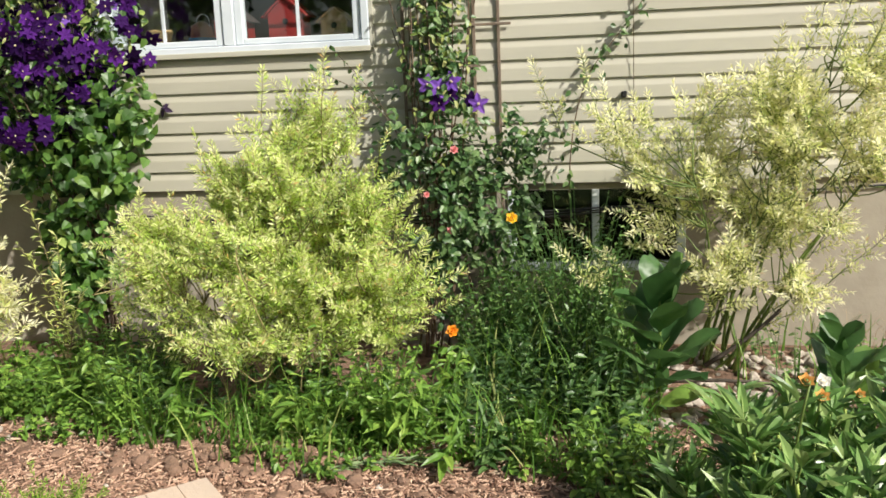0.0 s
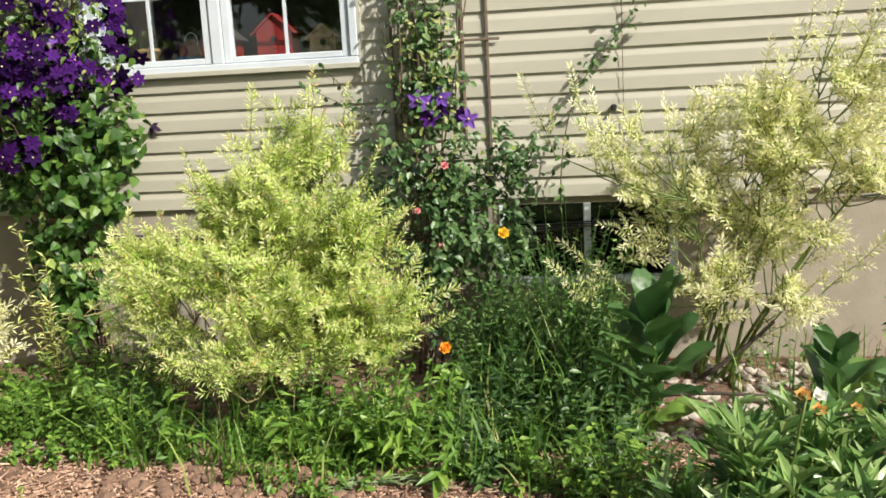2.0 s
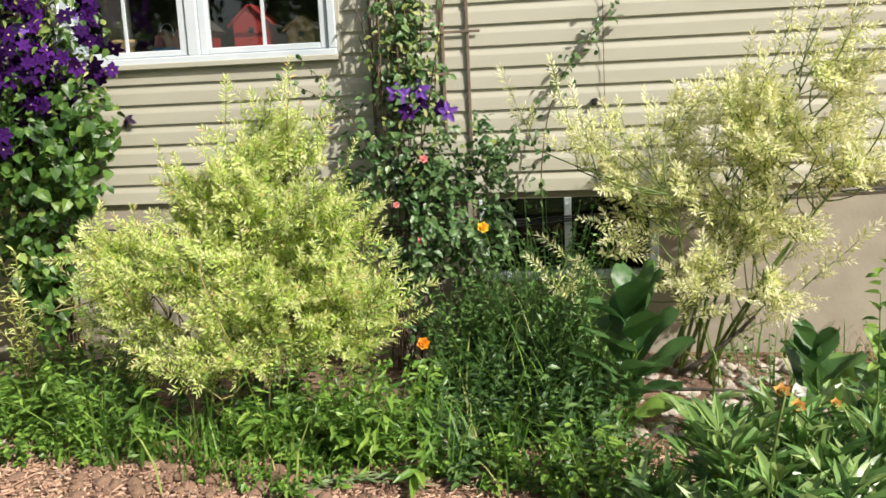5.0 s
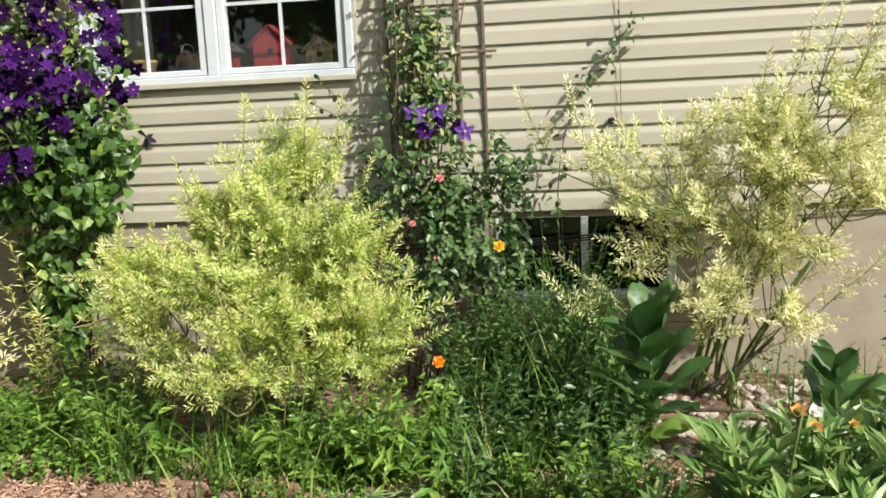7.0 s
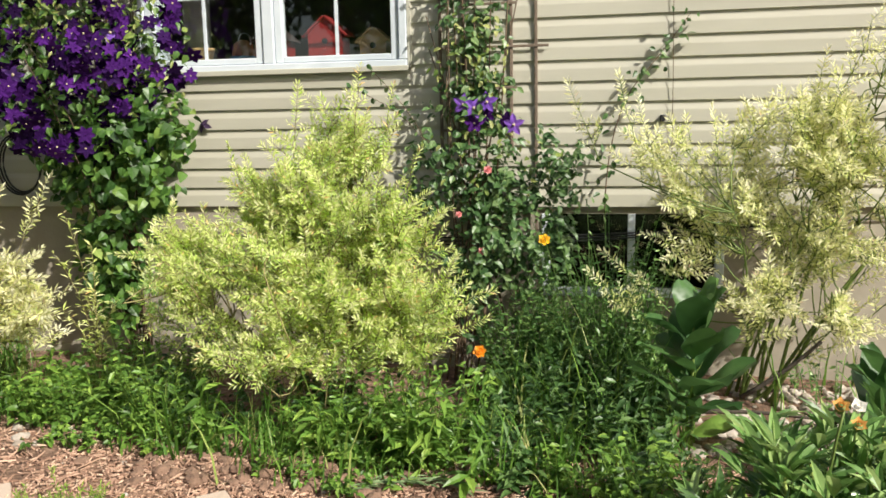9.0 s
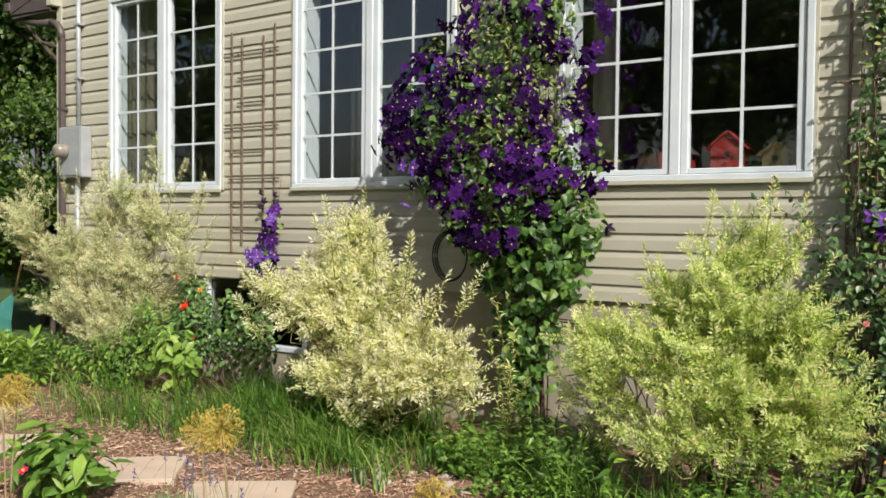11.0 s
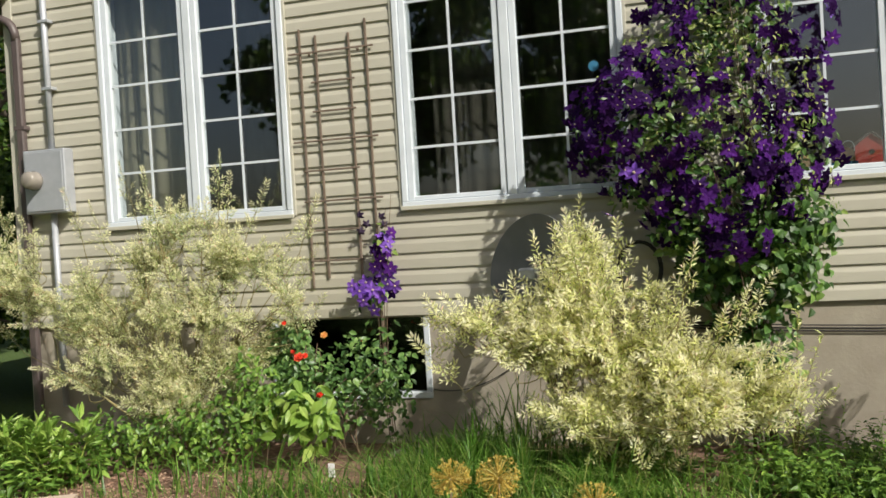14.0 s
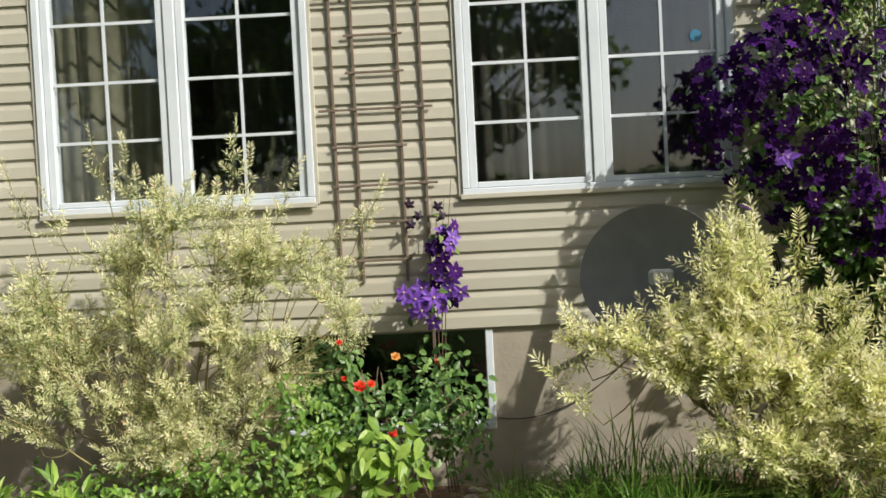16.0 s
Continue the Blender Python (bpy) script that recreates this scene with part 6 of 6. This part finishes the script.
def curtain(x0, x1, y, label, mat="curtain"):
    bm = bmesh.new()
    n = max(8, int((x1 - x0) / 0.02))
    rows = []
    for i in range(n + 1):
        x = x0 + (x1 - x0) * i / n
        yy = y + 0.018 * math.sin(i * 1.05) + 0.008 * math.sin(i * 0.37)
        rows.append([bm.verts.new((x, yy, z)) for z in (1.15, 2.4, 3.75)])
    for a, b in zip(rows, rows[1:]):
        for k in range(2):
            bm.faces.new((a[k], b[k], b[k + 1], a[k + 1]))
    bmesh.ops.solidify(bm, geom=bm.faces[:], thickness=0.003)
    return solo("curtain", bm, M[mat], label, "curtain", group="room curtains", smooth=True)


curtain(-5.75, -5.02, 0.15, "beige linen curtain drawn across half of the window", "linen")
# these three hang in a near-black cloth that stands in for room shade
curtain(-4.95, -4.20, 0.75, "brown curtain behind the window, darkened in colour for room shade", "shaded_curtain")
curtain(-3.20, -2.46, 0.62, "brown curtain behind the window, darkened in colour for room shade", "shaded_curtain")
curtain(-2.40, -1.66, 0.80, "brown curtain behind the window, darkened in colour for room shade", "shaded_curtain")
curtain(-0.80, -0.60, 0.52, "pale curtain gathered at the window's side")
curtain(0.66, 0.80, 0.55, "beige curtain gathered at the window's side")

# ---------- by the house corner ----------
tr = thing("plastic_tray", "red plastic tray standing in the weeds", "tray", (-7.75, -0.62, 0.0))
bm = boxes((-8.2, -7.36, -0.82, -0.42, 0.10, 0.125), (-8.2, -7.36, -0.84, -0.82, 0.125, 0.27), (-8.2, -7.36, -0.42, -0.40, 0.125, 0.27), (-7.36, -7.34, -0.84, -0.40, 0.10, 0.27), (-8.22, -8.2, -0.84, -0.40, 0.10, 0.27), bevel=0.004)
basin = part("basin", bm, M["redtray"], tr)
part("rim", boxes((-8.25, -7.31, -0.87, -0.841, 0.255, 0.285), (-8.25, -7.31, -0.399, -0.37, 0.255, 0.285), (-7.339, -7.31, -0.841, -0.399, 0.255, 0.285), (-8.25, -8.221, -0.841, -0.399, 0.255, 0.285), bevel=0.004), M["redtray"], basin)
part("foot", boxes((-8.1, -7.5, -0.7, -0.5, -0.02, 0.099)), M["brown"], tr, "dark stand")
rk = thing("leaf_rake", "teal plastic leaf rake leaning head down on a pale handle", "rake", (-7.0, -0.5, 0.0))
bm = bmesh.new()
top, n = Vector((-6.79, -0.45, 0.69)), 18
for i in range(n):
    a, b = i / n, (i + 0.96) / n
    lo = [Vector((-7.40 + 0.52 * q, -0.62 + 0.2 * q, 0.24 - 0.14 * q + 0.02 * math.sin(3.1 * q))) for q in (a, b)]
    hi = [top + Vector((-0.05 + 0.05 * q, 0, -0.01)) for q in (a, b)]
    md = [(l * 0.5 + h * 0.5) + Vector((0, -0.025, 0)) for l, h in zip(lo, hi)]
    v = [bm.verts.new(q) for q in (lo[0], lo[1], md[1], md[0], hi[1], hi[0])]
    bm.faces.new((v[0], v[1], v[2], v[3]))
    bm.faces.new((v[3], v[2], v[4], v[5]))
bmesh.ops.solidify(bm, geom=bm.faces[:], thickness=0.004)
part("head", bm, M["teal"], rk, "teal fan of plastic tines")
v, f = tubes([(np.array(((-6.80, -0.45, 0.66), (-6.6, -0.48, 1.02), (-6.34, -0.52, 1.48))), 0.011, 0.011)], 8)
raw("handle", v, f, M["tanwood"], rk, "pale wooden handle", smooth=True)


# ---------- trees ----------
def tree(name, label, base, height, crown, seed, leaves=5200, leaf=(0.11, 0.18), trunk=0.16):
    r = np.random.default_rng(seed)
    t = thing(name, label, "tree", base, group="garden trees")
    b = np.array(base, float)
    fork = b + (0, 0, height * 0.35)
    paths = [(bez(b - (0, 0, 0.1), b + (0.08, 0, height * 0.2), fork + (0, 0, height * 0.25), 8), trunk, trunk * 0.55)]
    clumps = []
    for k in range(26):
        d = rand_dirs(r, 1)[0] * r.uniform(0.55, 1.0)
        c = b + np.array((0, 0, height * 0.62)) + d * np.array((crown, crown, height * 0.36))
        clumps.append((*c, *(r.uniform(0.28, 0.42) * crown * np.array((1, 1, 0.72))), 1.0))
        s = b + (0, 0, height * r.uniform(0.3, 0.55))
        paths.append((bez(s, s + (c - s) * (0.5, 0.5, 0.3), c, 6), trunk * 0.35, 0.015))
    v, f = tubes(paths, 7)
    raw("trunk", v, f, M["bark"], t, "brown trunk and limbs", smooth=True)
    p, out = in_blobs(r, clumps, leaves, 0.5)
    u = unit(out * 0.6 + (0.1, -0.2, 0.6) + r.normal(0, 0.4, p.shape))
    w = unit(np.cross(u, rand_dirs(r, leaves)) + (0, 0, -0.3))
    ln = r.uniform(*leaf, leaves)
    v, f = leaf_oval(p, w, u, ln, ln * 0.85, 0.12, 0.2, True)
    raw("crown", v, f, M["maple_leaf"], t, "dense green maple leaves")
    return t


MAPLE = "broad maple tree in full green leaf beside the house"
tree("maple_tree", MAPLE, (-10.5, 3.2, 0), 7.5, 2.6, 1, 15000, (0.07, 0.125))
tree("maple_tree", MAPLE, (-13.5, 1.2, 0), 8.5, 3.0, 2, 13000, (0.08, 0.14))
tree("maple_tree", MAPLE, (-12.0, 6.5, 0), 9.0, 3.2, 3, 11000, (0.09, 0.15))
tree("small_tree", "young bushy tree at the corner of the yard", (-9.3, 1.4, 0), 3.4, 1.4, 4, 6500, (0.055, 0.10), 0.06)
tree("small_tree", "young bushy tree at the corner of the yard", (-8.6, 2.6, 0), 2.6, 1.2, 5, 5200, (0.055, 0.10), 0.05)
tree("small_tree", "young bushy tree at the corner of the yard", (-10.6, 0.2, 0), 2.6, 1.4, 6, 5200, (0.055, 0.10), 0.05)
tree("small_tree", "young bushy tree at the corner of the yard", (-8.3, 0.9, 0), 2.0, 1.0, 7, 4600, (0.05, 0.09), 0.04)
tree("small_tree", "young bushy tree at the corner of the yard", (-9.6, -0.9, 0), 1.7, 1.1, 8, 4600, (0.05, 0.09), 0.04)
FAR = "tall leafy tree across the lawn"
for i, (x, y, h, c) in enumerate(((-11.2, -21, 13, 4.0), (-6.8, -22, 13, 4.2), (-2.4, -21, 12, 4.0), (-28, -20, 13, 4.8), (17, -20, 9, 4.2), (-27, -9, 10, 4.5), (-22, -1, 11, 5), (-20, 9, 12, 5), (-14, 14, 11, 5))):
    tree("far_tree", FAR, (x, y, 0), h, c, 20 + i, 8000, (0.20, 0.34), 0.22)
hedge_rng = np.random.default_rng(9)
hb = [(x, (-44 if k else 32) + 3 * math.sin(0.7 * x), 2.0, 7, 4, 2.6, 1) for k in (0, 1) for x in range(-60, 61, 10)] + [(-46, y, 2.0, 4, 7, 2.6, 1) for y in range(-40, 41, 10)] + [(46, y, 3.5, 4, 7, 4.5, 1) for y in range(-40, 41, 10)]
p, out = in_blobs(hedge_rng, hb, 16000, 0.3)
p[:, 2] = np.maximum(p[:, 2], 0.1)
w = unit(np.cross(out, rand_dirs(hedge_rng, len(p))))
v, f = leaf_small(p, w, out, 1.5, 1.2, 0.1)
tagged(raw("far_woods", v, f, M["maple_leaf"]), "green woods around the yard", "woods", kind="stuff")

# ---------- siding boards ----------
PROFILE = ((0.004, 0.0), (-0.0165, 0.0), (-0.0162, 0.007), (-0.0142, 0.062), (-0.0132, 0.068), (-0.0052, 0.092), (-0.0045, 0.099), (-0.0045, PITCH + 0.004))
BOARD = {}


def board(x0, x1, z, k):
    """One course of the siding between two ends."""
    key = round(x1 - x0, 4)
    if key not in BOARD:
        me = bpy.data.meshes.new("siding_board")
        n = len(PROFILE)
        vs = [(x, y, h) for x in (0.0, x1 - x0) for y, h in PROFILE]
        fs = [(i, i + 1, n + i + 1, n + i) for i in range(n - 1)]
        me.from_pydata(vs, [], fs)
        me.update()
        me.materials.append(M["siding"])
        BOARD[key] = me
    ob = new("siding_board", BOARD[key])
    ob.location = (x0, 0.0009 * math.sin(k * 12.7), z)
    hang(ob, wall_front)


for k in range(40):
    z = ZB + k * PITCH
    z1 = z + PITCH
    a, b = X0 + 0.08, X1 - 0.08
    if z1 > 3.92:
        cut = (z1 - 3.90) / 0.27
        a, b = X0 + cut, X1 - cut
    if b - a < 0.4:
        break
    ends = [a]
    if z1 > WZ0 + 0.02 and z < WZ1 + 0.0:
        for c in WINDOWS:
            ends += [c - WHALF - 0.004, c + WHALF + 0.004]
    ends.append(b)
    for p, q in zip(ends[0::2], ends[1::2]):
        if q - p > 0.05:
            board(p, q, z, k)
